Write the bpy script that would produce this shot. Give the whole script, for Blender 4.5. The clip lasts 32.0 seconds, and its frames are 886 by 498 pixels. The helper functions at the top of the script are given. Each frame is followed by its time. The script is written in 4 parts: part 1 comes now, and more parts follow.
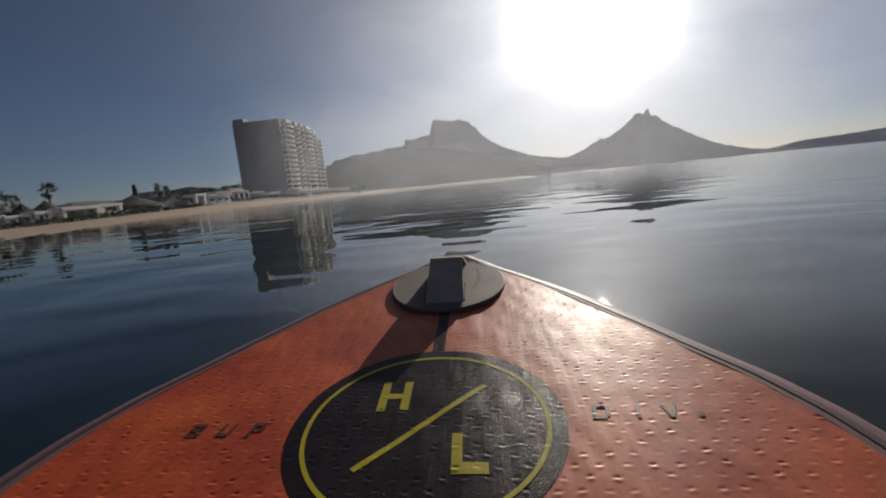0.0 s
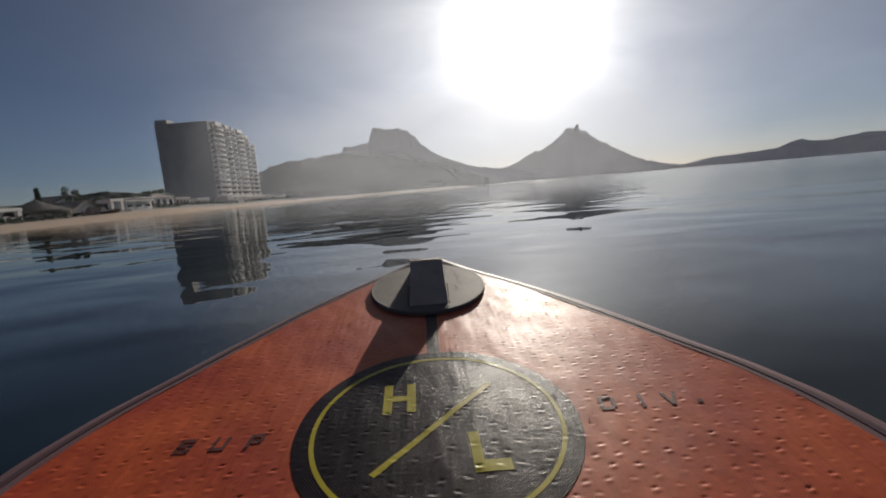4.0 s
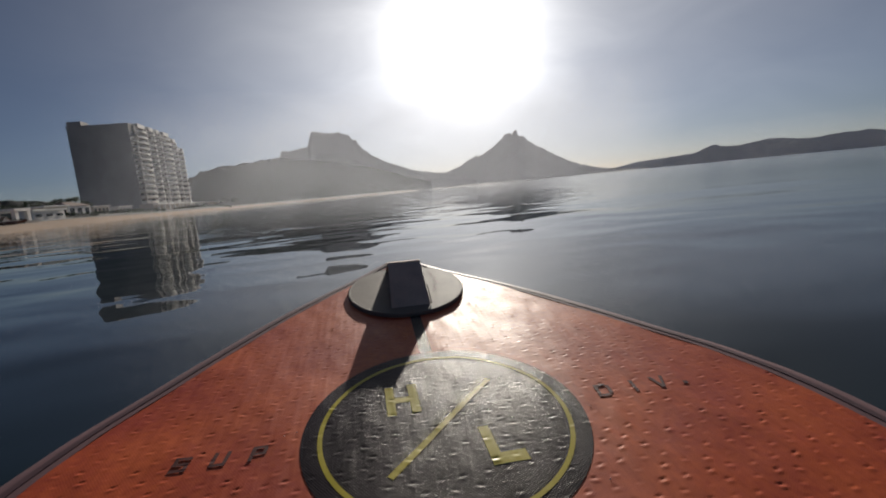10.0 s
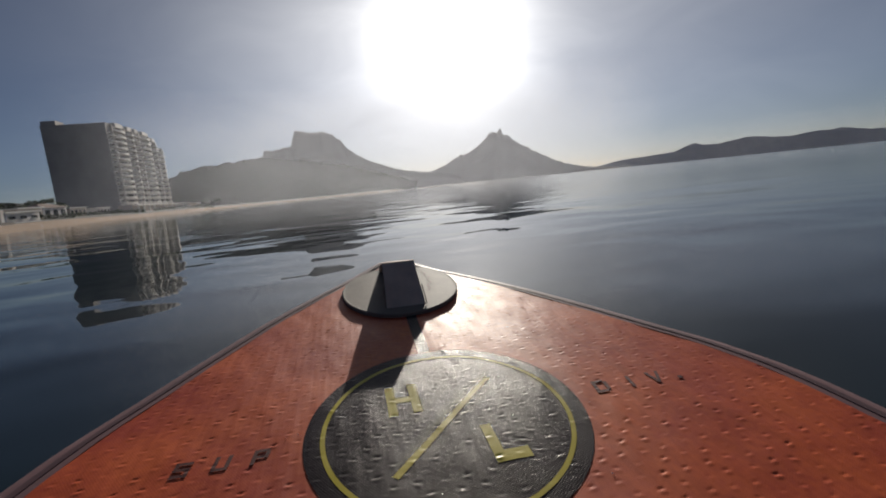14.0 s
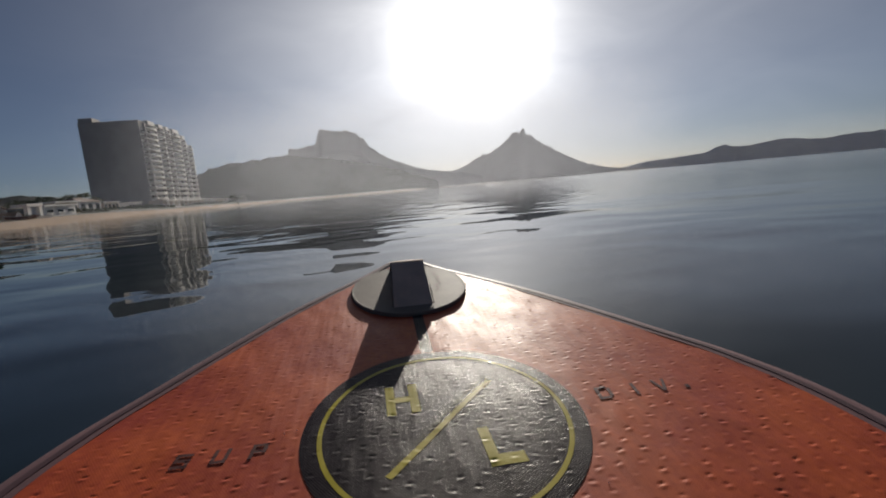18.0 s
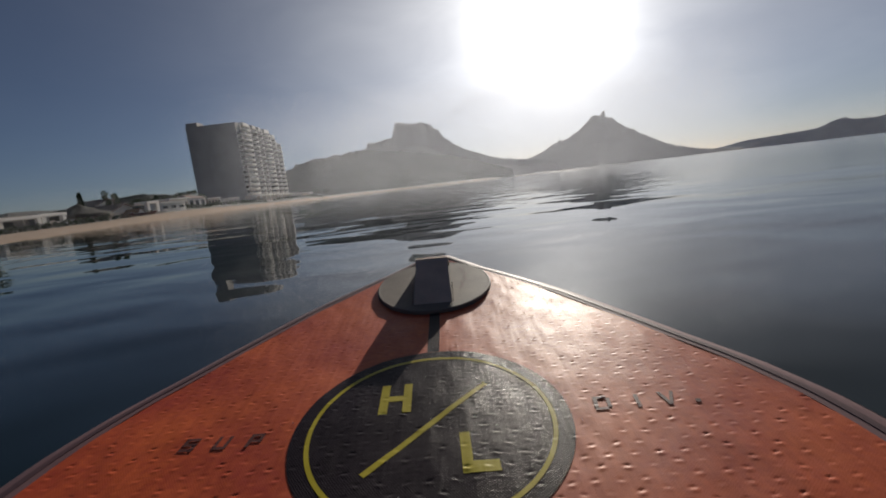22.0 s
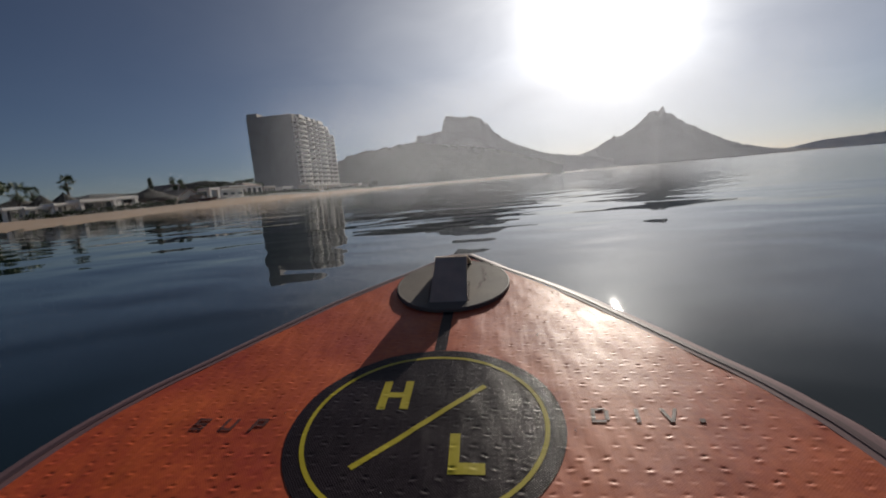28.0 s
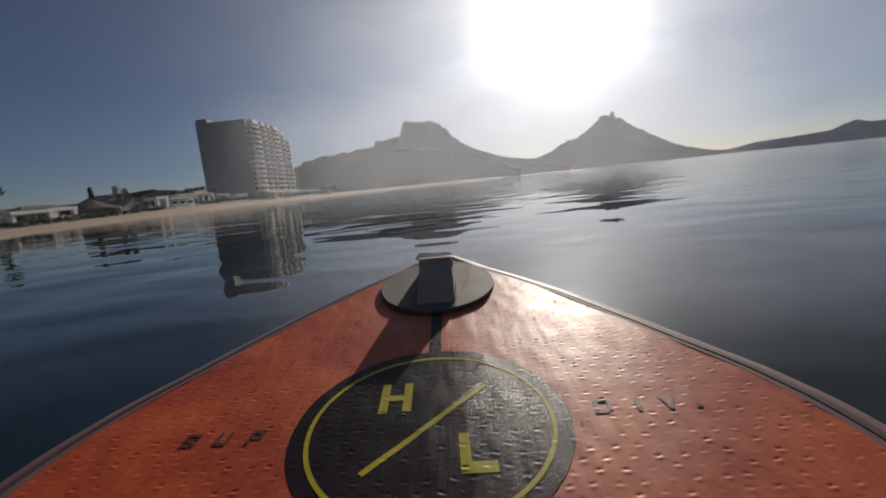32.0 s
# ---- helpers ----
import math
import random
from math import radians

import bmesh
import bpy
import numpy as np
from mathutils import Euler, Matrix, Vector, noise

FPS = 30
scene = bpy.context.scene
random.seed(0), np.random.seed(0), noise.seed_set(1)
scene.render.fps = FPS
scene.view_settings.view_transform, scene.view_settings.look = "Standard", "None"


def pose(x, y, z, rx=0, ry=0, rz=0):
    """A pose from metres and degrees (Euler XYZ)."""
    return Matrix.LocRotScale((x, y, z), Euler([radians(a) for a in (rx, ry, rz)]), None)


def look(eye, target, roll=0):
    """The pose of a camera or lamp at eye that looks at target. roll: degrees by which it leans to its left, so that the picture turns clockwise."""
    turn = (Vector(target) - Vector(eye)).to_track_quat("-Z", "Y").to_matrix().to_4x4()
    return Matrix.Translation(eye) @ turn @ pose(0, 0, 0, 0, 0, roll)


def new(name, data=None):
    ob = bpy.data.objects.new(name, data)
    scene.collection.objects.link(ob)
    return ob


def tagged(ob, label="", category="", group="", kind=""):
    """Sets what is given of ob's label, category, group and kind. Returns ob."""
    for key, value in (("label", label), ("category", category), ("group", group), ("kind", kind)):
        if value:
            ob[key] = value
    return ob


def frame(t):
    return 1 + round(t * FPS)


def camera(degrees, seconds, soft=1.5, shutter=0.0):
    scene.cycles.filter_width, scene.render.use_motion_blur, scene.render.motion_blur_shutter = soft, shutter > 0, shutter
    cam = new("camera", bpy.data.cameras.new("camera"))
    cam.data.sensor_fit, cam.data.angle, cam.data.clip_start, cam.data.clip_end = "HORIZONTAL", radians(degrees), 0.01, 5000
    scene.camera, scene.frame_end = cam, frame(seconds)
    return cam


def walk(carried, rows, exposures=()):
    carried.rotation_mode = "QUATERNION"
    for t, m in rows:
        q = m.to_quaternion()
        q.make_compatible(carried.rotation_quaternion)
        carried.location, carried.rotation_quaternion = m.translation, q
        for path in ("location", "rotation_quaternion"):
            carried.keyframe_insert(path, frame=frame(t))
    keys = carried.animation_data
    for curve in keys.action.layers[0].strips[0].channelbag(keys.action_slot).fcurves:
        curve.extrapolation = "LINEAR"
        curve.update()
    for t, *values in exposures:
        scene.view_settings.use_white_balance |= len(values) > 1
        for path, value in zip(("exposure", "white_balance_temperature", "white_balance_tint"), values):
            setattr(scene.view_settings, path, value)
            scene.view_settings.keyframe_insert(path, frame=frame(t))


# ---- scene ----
RAD = math.pi / 180
EYE_Z = 0.40          # lens height over the water
cam = camera(89.66, 32.0, soft=2.0)
PATH = [
    (0.0, pose(0.0680, 0.0042, 0.4030, 81.89, 5.71, 7.55)),
    (0.5, pose(0.0640, 0.0049, 0.3992, 82.26, 4.92, 7.62)),
    (1.0, pose(0.0329, 0.0026, 0.4037, 81.77, 4.59, 3.96)),
    (1.5, pose(0.0206, 0.0023, 0.4016, 81.97, 4.36, 2.61)),
    (2.0, pose(0.0526, 0.0034, 0.4019, 81.94, 5.78, 5.64)),
    (2.5, pose(0.0316, 0.0024, 0.4049, 81.67, 4.11, 4.08)),
    (3.0, pose(0.0177, 0.0020, 0.4025, 81.88, 4.26, 2.30)),
    (5.5, pose(-0.0146, 0.0021, 0.3966, 82.38, 4.90, -2.02)),
    (6.0, pose(-0.0115, 0.0017, 0.4010, 81.88, 5.63, -2.15)),
    (6.5, pose(0.0122, 0.0023, 0.3970, 82.24, 6.61, 0.23)),
    (7.0, pose(-0.0050, 0.0018, 0.4005, 81.94, 5.71, -1.39)),
    (7.5, pose(-0.0336, 0.0016, 0.3968, 82.38, 4.65, -4.22)),
    (8.0, pose(-0.0408, 0.0019, 0.3972, 82.25, 5.39, -5.58)),
    (8.5, pose(-0.0181, 0.0016, 0.3997, 81.84, 7.10, -3.89)),
    (9.0, pose(-0.0156, 0.0024, 0.3952, 82.35, 6.55, -3.15)),
    (9.5, pose(-0.0365, 0.0020, 0.3978, 82.17, 5.61, -5.20)),
    (10.0, pose(-0.0557, 0.0018, 0.3978, 82.19, 5.40, -7.44)),
    (10.5, pose(-0.0619, 0.0018, 0.3988, 82.08, 5.52, -8.30)),
    (11.0, pose(-0.0479, 0.0021, 0.3959, 82.38, 5.42, -6.46)),
    (11.5, pose(-0.0592, 0.0009, 0.4017, 81.88, 4.96, -7.64)),
    (12.0, pose(-0.0772, 0.0019, 0.3915, 82.95, 4.65, -9.52)),
    (12.5, pose(-0.0930, -0.0002, 0.4001, 82.25, 3.96, -11.09)),
    (13.0, pose(-0.0756, 0.0016, 0.4015, 81.79, 5.70, -10.13)),
    (13.5, pose(-0.0601, 0.0025, 0.3965, 82.18, 6.31, -8.55)),
    (14.0, pose(-0.0690, 0.0017, 0.4003, 81.90, 5.71, -9.31)),
    (14.5, pose(-0.0489, 0.0028, 0.3947, 82.27, 6.97, -7.55)),
    (16.5, pose(-0.0343, 0.0020, 0.3974, 81.96, 7.57, -6.16)),
    (17.0, pose(-0.0177, 0.0017, 0.3976, 82.00, 7.51, -4.06)),
    (17.5, pose(-0.0279, 0.0010, 0.4049, 81.44, 5.97, -4.46)),
    (18.0, pose(-0.0504, 0.0013, 0.3995, 82.08, 5.01, -6.56)),
    (18.5, pose(-0.0379, 0.0020, 0.3981, 82.13, 5.71, -5.44)),
    (19.0, pose(-0.0137, 0.0015, 0.4008, 81.79, 6.69, -3.10)),
    (19.5, pose(0.0021, 0.0015, 0.4021, 81.72, 6.57, -1.08)),
    (20.0, pose(-0.0122, 0.0010, 0.4035, 81.74, 4.57, -1.60)),
    (20.5, pose(-0.0377, -0.0003, 0.4028, 81.92, 3.64, -4.15)),
    (21.0, pose(-0.0096, 0.0016, 0.4017, 81.80, 5.81, -2.04)),
    (21.5, pose(0.0263, 0.0015, 0.3991, 82.03, 7.42, 1.42)),
    (22.0, pose(0.0349, 0.0019, 0.4031, 81.73, 6.60, 2.93)),
    (22.5, pose(0.0194, 0.0022, 0.4022, 81.86, 5.18, 1.94)),
    (23.0, pose(0.0173, 0.0022, 0.4013, 81.92, 5.43, 1.53)),
    (23.5, pose(0.0333, 0.0021, 0.4050, 81.58, 5.90, 3.16)),
    (24.0, pose(0.0470, 0.0031, 0.4028, 81.84, 5.60, 5.06)),
    (24.5, pose(0.0610, 0.0035, 0.4022, 81.93, 6.19, 6.40)),
    (26.5, pose(0.0879, 0.0040, 0.4080, 81.47, 6.60, 9.29)),
    (27.0, pose(0.0881, 0.0053, 0.4058, 81.69, 5.60, 10.00)),
    (27.5, pose(0.0730, 0.0050, 0.4042, 81.80, 4.40, 8.96)),
    (28.0, pose(0.0771, 0.0048, 0.4065, 81.59, 5.09, 8.99)),
    (28.5, pose(0.0680, 0.0047, 0.4041, 81.80, 4.55, 8.26)),
    (29.0, pose(0.0330, 0.0019, 0.4052, 81.69, 3.01, 4.94)),
    (29.5, pose(0.0306, 0.0025, 0.4040, 81.75, 4.27, 3.87)),
    (30.0, pose(0.0743, 0.0033, 0.4052, 81.68, 6.68, 7.65)),
    (30.5, pose(0.0603, 0.0035, 0.4076, 81.43, 5.18, 6.88)),
    (31.0, pose(0.0306, 0.0029, 0.4011, 82.02, 4.53, 3.74)),
    (31.5, pose(0.0138, 0.0015, 0.4049, 81.66, 4.10, 1.90)),
    (32.0, pose(0.0393, 0.0024, 0.4043, 81.66, 5.98, 3.85)),
]
walk(cam, PATH)

# ---------------------------------------------------------------- sky, sun
SUN_AZ, SUN_EL = 11.6, 17.0
SUN_DIR = Vector((math.sin(SUN_AZ * RAD) * math.cos(SUN_EL * RAD), math.cos(SUN_AZ * RAD) * math.cos(SUN_EL * RAD), math.sin(SUN_EL * RAD)))
scene.view_settings.exposure = 0.0


def link(tree, a, b):
    tree.links.new(a, b)


def build_world():
    w = bpy.data.worlds.new("morning_sky")
    w.use_nodes = True
    t = w.node_tree
    t.nodes.clear()
    n = t.nodes.new
    sky = n("ShaderNodeTexSky")
    sky.sky_type = "NISHITA"
    sky.sun_disc = False
    sky.sun_elevation, sky.sun_rotation = SUN_EL * RAD, SUN_AZ * RAD
    sky.air_density, sky.dust_density, sky.ozone_density = 0.72, 0.2, 4.0
    bg = n("ShaderNodeBackground")
    bg.inputs["Strength"].default_value = 0.0302
    haze = n("ShaderNodeHueSaturation")
    haze.inputs["Saturation"].default_value = 0.95
    tint = n("ShaderNodeVectorMath"); tint.operation = "MULTIPLY"
    tint.inputs[1].default_value = (1.085, 0.985, 0.99)
    link(t, sky.outputs[0], haze.inputs["Color"]); link(t, haze.outputs[0], tint.inputs[0]); link(t, tint.outputs[0], bg.inputs["Color"])
    # bright glow painted round the low sun, lens bloom included
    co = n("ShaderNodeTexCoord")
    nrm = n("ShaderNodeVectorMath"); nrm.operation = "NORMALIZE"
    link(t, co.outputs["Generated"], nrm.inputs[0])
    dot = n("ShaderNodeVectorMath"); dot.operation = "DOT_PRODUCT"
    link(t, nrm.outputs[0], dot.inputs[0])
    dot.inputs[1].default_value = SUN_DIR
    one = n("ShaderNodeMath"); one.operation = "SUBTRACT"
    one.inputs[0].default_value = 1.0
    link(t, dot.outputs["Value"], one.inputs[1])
    # noise makes this painted glow uneven
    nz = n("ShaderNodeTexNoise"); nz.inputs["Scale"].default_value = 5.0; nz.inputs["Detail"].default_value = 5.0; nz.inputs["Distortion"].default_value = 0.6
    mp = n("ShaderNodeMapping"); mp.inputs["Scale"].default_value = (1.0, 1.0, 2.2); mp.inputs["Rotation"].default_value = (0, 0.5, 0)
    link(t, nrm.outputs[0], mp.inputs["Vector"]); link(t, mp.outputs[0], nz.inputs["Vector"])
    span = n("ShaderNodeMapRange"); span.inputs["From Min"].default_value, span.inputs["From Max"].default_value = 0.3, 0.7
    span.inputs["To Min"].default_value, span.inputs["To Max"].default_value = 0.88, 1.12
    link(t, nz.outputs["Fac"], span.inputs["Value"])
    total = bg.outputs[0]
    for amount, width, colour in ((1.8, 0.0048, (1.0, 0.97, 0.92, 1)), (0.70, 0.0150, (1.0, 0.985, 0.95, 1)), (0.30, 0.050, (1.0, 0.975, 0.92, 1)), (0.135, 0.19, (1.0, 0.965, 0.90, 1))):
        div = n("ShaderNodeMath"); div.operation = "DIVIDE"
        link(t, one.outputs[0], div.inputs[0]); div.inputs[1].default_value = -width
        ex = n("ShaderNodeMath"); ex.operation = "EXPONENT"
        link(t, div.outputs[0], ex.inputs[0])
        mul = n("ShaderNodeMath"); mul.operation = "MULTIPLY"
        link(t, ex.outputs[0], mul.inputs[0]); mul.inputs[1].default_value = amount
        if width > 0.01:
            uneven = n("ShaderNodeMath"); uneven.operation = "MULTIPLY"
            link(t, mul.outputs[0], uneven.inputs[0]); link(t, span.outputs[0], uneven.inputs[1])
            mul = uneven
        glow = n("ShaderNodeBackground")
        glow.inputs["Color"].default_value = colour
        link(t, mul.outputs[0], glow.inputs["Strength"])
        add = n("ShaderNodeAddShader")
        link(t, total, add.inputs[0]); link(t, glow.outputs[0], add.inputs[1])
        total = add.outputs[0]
    # extra glow patches in the sky, imitating lens veil and brightening the right
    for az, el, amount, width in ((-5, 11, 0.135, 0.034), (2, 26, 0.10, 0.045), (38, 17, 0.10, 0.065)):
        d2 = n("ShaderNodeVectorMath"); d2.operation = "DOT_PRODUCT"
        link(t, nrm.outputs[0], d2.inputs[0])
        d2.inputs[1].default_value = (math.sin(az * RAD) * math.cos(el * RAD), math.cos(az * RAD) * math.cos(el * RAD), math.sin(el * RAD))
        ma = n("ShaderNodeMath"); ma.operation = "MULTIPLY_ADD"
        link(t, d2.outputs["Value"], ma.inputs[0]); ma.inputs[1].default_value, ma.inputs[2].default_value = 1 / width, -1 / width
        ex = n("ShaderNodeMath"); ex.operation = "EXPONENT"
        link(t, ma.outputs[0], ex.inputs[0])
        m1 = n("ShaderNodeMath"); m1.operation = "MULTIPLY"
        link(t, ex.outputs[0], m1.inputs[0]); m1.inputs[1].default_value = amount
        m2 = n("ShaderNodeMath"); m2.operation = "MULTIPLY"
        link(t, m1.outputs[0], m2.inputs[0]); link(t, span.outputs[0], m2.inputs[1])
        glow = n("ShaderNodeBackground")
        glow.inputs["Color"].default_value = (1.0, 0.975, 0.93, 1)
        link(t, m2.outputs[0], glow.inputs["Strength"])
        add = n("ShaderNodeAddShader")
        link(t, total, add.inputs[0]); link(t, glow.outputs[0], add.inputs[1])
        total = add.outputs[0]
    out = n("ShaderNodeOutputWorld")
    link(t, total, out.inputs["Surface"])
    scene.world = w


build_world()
sun_data = bpy.data.lights.new("sun", "SUN")
sun_data.energy, sun_data.angle, sun_data.color = 5.0, 0.5 * RAD, (1.0, 0.93, 0.82)
sun = new("sun", sun_data)
sun.matrix_world = look(SUN_DIR * 100, (0, 0, 0))


# ---------------------------------------------------------------- materials
def material(name, base, second=None, rough=0.7, metal=0.0, scale=4.0, fine=40.0, bump=0.2, bump_dist=0.01, detail=4.0, mix=0.5, coords="Object", vary=0.0, spec=0.5):
    m = bpy.data.materials.new(name)
    m.use_nodes = True
    t = m.node_tree
    p = t.nodes["Principled BSDF"]
    p.inputs["Roughness"].default_value, p.inputs["Metallic"].default_value = rough, metal
    p.inputs["Specular IOR Level"].default_value = spec
    second = second or tuple(c * 0.7 for c in base)
    n = t.nodes.new
    co = n("ShaderNodeTexCoord")
    big = n("ShaderNodeTexNoise"); big.inputs["Scale"].default_value, big.inputs["Detail"].default_value = scale, detail
    small = n("ShaderNodeTexNoise"); small.inputs["Scale"].default_value, small.inputs["Detail"].default_value = fine, 3.0
    link(t, co.outputs[coords], big.inputs["Vector"]); link(t, co.outputs[coords], small.inputs["Vector"])
    blend = n("ShaderNodeMath"); blend.operation = "MULTIPLY_ADD"
    link(t, small.outputs["Fac"], blend.inputs[0]); blend.inputs[1].default_value = 0.45
    link(t, big.outputs["Fac"], blend.inputs[2])
    ramp = n("ShaderNodeValToRGB")
    ramp.color_ramp.elements[0].position, ramp.color_ramp.elements[1].position = 0.45, 0.45 + mix
    ramp.color_ramp.elements[0].color, ramp.color_ramp.elements[1].color = (*second, 1), (*base, 1)
    link(t, blend.outputs[0], ramp.inputs[0])
    colour = ramp.outputs[0]
    if vary:
        info = n("ShaderNodeObjectInfo")
        hsv = n("ShaderNodeHueSaturation")
        span = n("ShaderNodeMapRange")
        span.inputs["To Min"].default_value, span.inputs["To Max"].default_value = 1 - vary, 1 + vary
        link(t, info.outputs["Random"], span.inputs["Value"]); link(t, span.outputs[0], hsv.inputs["Value"])
        link(t, colour, hsv.inputs["Color"])
        colour = hsv.outputs[0]
    link(t, colour, p.inputs["Base Color"])
    if bump:
        b = n("ShaderNodeBump"); b.inputs["Strength"].default_value, b.inputs["Distance"].default_value = bump, bump_dist
        link(t, blend.outputs[0], b.inputs["Height"]); link(t, b.outputs[0], p.inputs["Normal"])
    return m


def woven(name, base, second, rough, rough_span=0.12, spec=0.5, thread=0.095, tint=(1.0, 1.0, 1.0)):
    """Coated woven fabric: fine diagonal thread relief, scuffs and salt marks."""
    m = material(name, base, second, rough=rough, scale=9.0, fine=130.0, bump=0.0, mix=0.48, spec=spec)
    t = m.node_tree
    p = t.nodes["Principled BSDF"]
    p.inputs["Specular Tint"].default_value = (*tint, 1)
    n = t.nodes.new
    co = n("ShaderNodeTexCoord")
    gr = n("ShaderNodeTexNoise"); gr.inputs["Scale"].default_value = 620.0; gr.inputs["Detail"].default_value = 1.0
    link(t, co.outputs["Object"], gr.inputs["Vector"])
    b = n("ShaderNodeBump"); b.inputs["Strength"].default_value, b.inputs["Distance"].default_value = thread, 0.0005
    warp = []
    for turn in (52, -38):
        mv = n("ShaderNodeMapping"); mv.inputs["Rotation"].default_value = (0, 0, turn * RAD)
        link(t, co.outputs["Object"], mv.inputs["Vector"])
        wv = n("ShaderNodeTexWave"); wv.inputs["Scale"].default_value = 165.0; wv.inputs["Distortion"].default_value = 1.0
        wv.inputs["Detail"].default_value = 0.0
        link(t, mv.outputs[0], wv.inputs["Vector"])
        warp.append(wv.outputs["Fac"])
    mw = n("ShaderNodeMath"); mw.operation = "MULTIPLY"
    link(t, warp[0], mw.inputs[0]); link(t, warp[1], mw.inputs[1])
    mg = n("ShaderNodeMath"); mg.operation = "MULTIPLY_ADD"
    link(t, gr.outputs["Fac"], mg.inputs[0]); mg.inputs[1].default_value = 0.6
    link(t, mw.outputs[0], mg.inputs[2])
    link(t, mg.outputs[0], b.inputs["Height"])
    # long shallow creases
    mp = n("ShaderNodeMapping"); mp.inputs["Scale"].default_value = (150.0, 8.0, 1.0); mp.inputs["Rotation"].default_value = (0, 0, 8 * RAD)
    link(t, co.outputs["Object"], mp.inputs["Vector"])
    cr = n("ShaderNodeTexNoise"); cr.inputs["Scale"].default_value = 1.0; cr.inputs["Detail"].default_value = 3.0
    link(t, mp.outputs[0], cr.inputs["Vector"])
    b2 = n("ShaderNodeBump"); b2.inputs["Strength"].default_value, b2.inputs["Distance"].default_value = 0.28, 0.0010
    link(t, cr.outputs["Fac"], b2.inputs["Height"]); link(t, b.outputs[0], b2.inputs["Normal"])
    # broad soft wrinkles along the board
    mb = n("ShaderNodeMapping"); mb.inputs["Scale"].default_value = (42.0, 9.0, 1.0); mb.inputs["Rotation"].default_value = (0, 0, -9 * RAD)
    link(t, co.outputs["Object"], mb.inputs["Vector"])
    cb = n("ShaderNodeTexNoise"); cb.inputs["Scale"].default_value = 1.0; cb.inputs["Detail"].default_value = 2.0
    link(t, mb.outputs[0], cb.inputs["Vector"])
    b3 = n("ShaderNodeBump"); b3.inputs["Strength"].default_value, b3.inputs["Distance"].default_value = 0.28, 0.0022
    link(t, cb.outputs["Fac"], b3.inputs["Height"]); link(t, b2.outputs[0], b3.inputs["Normal"])
    link(t, b3.outputs[0], p.inputs["Normal"])
    sp = n("ShaderNodeTexNoise"); sp.inputs["Scale"].default_value = 22.0
    link(t, co.outputs["Object"], sp.inputs["Vector"])
    mr = n("ShaderNodeMapRange"); mr.inputs["To Min"].default_value, mr.inputs["To Max"].default_value = rough - rough_span, rough + rough_span
    link(t, sp.outputs["Fac"], mr.inputs["Value"]); link(t, mr.outputs[0], p.inputs["Roughness"])
    return m


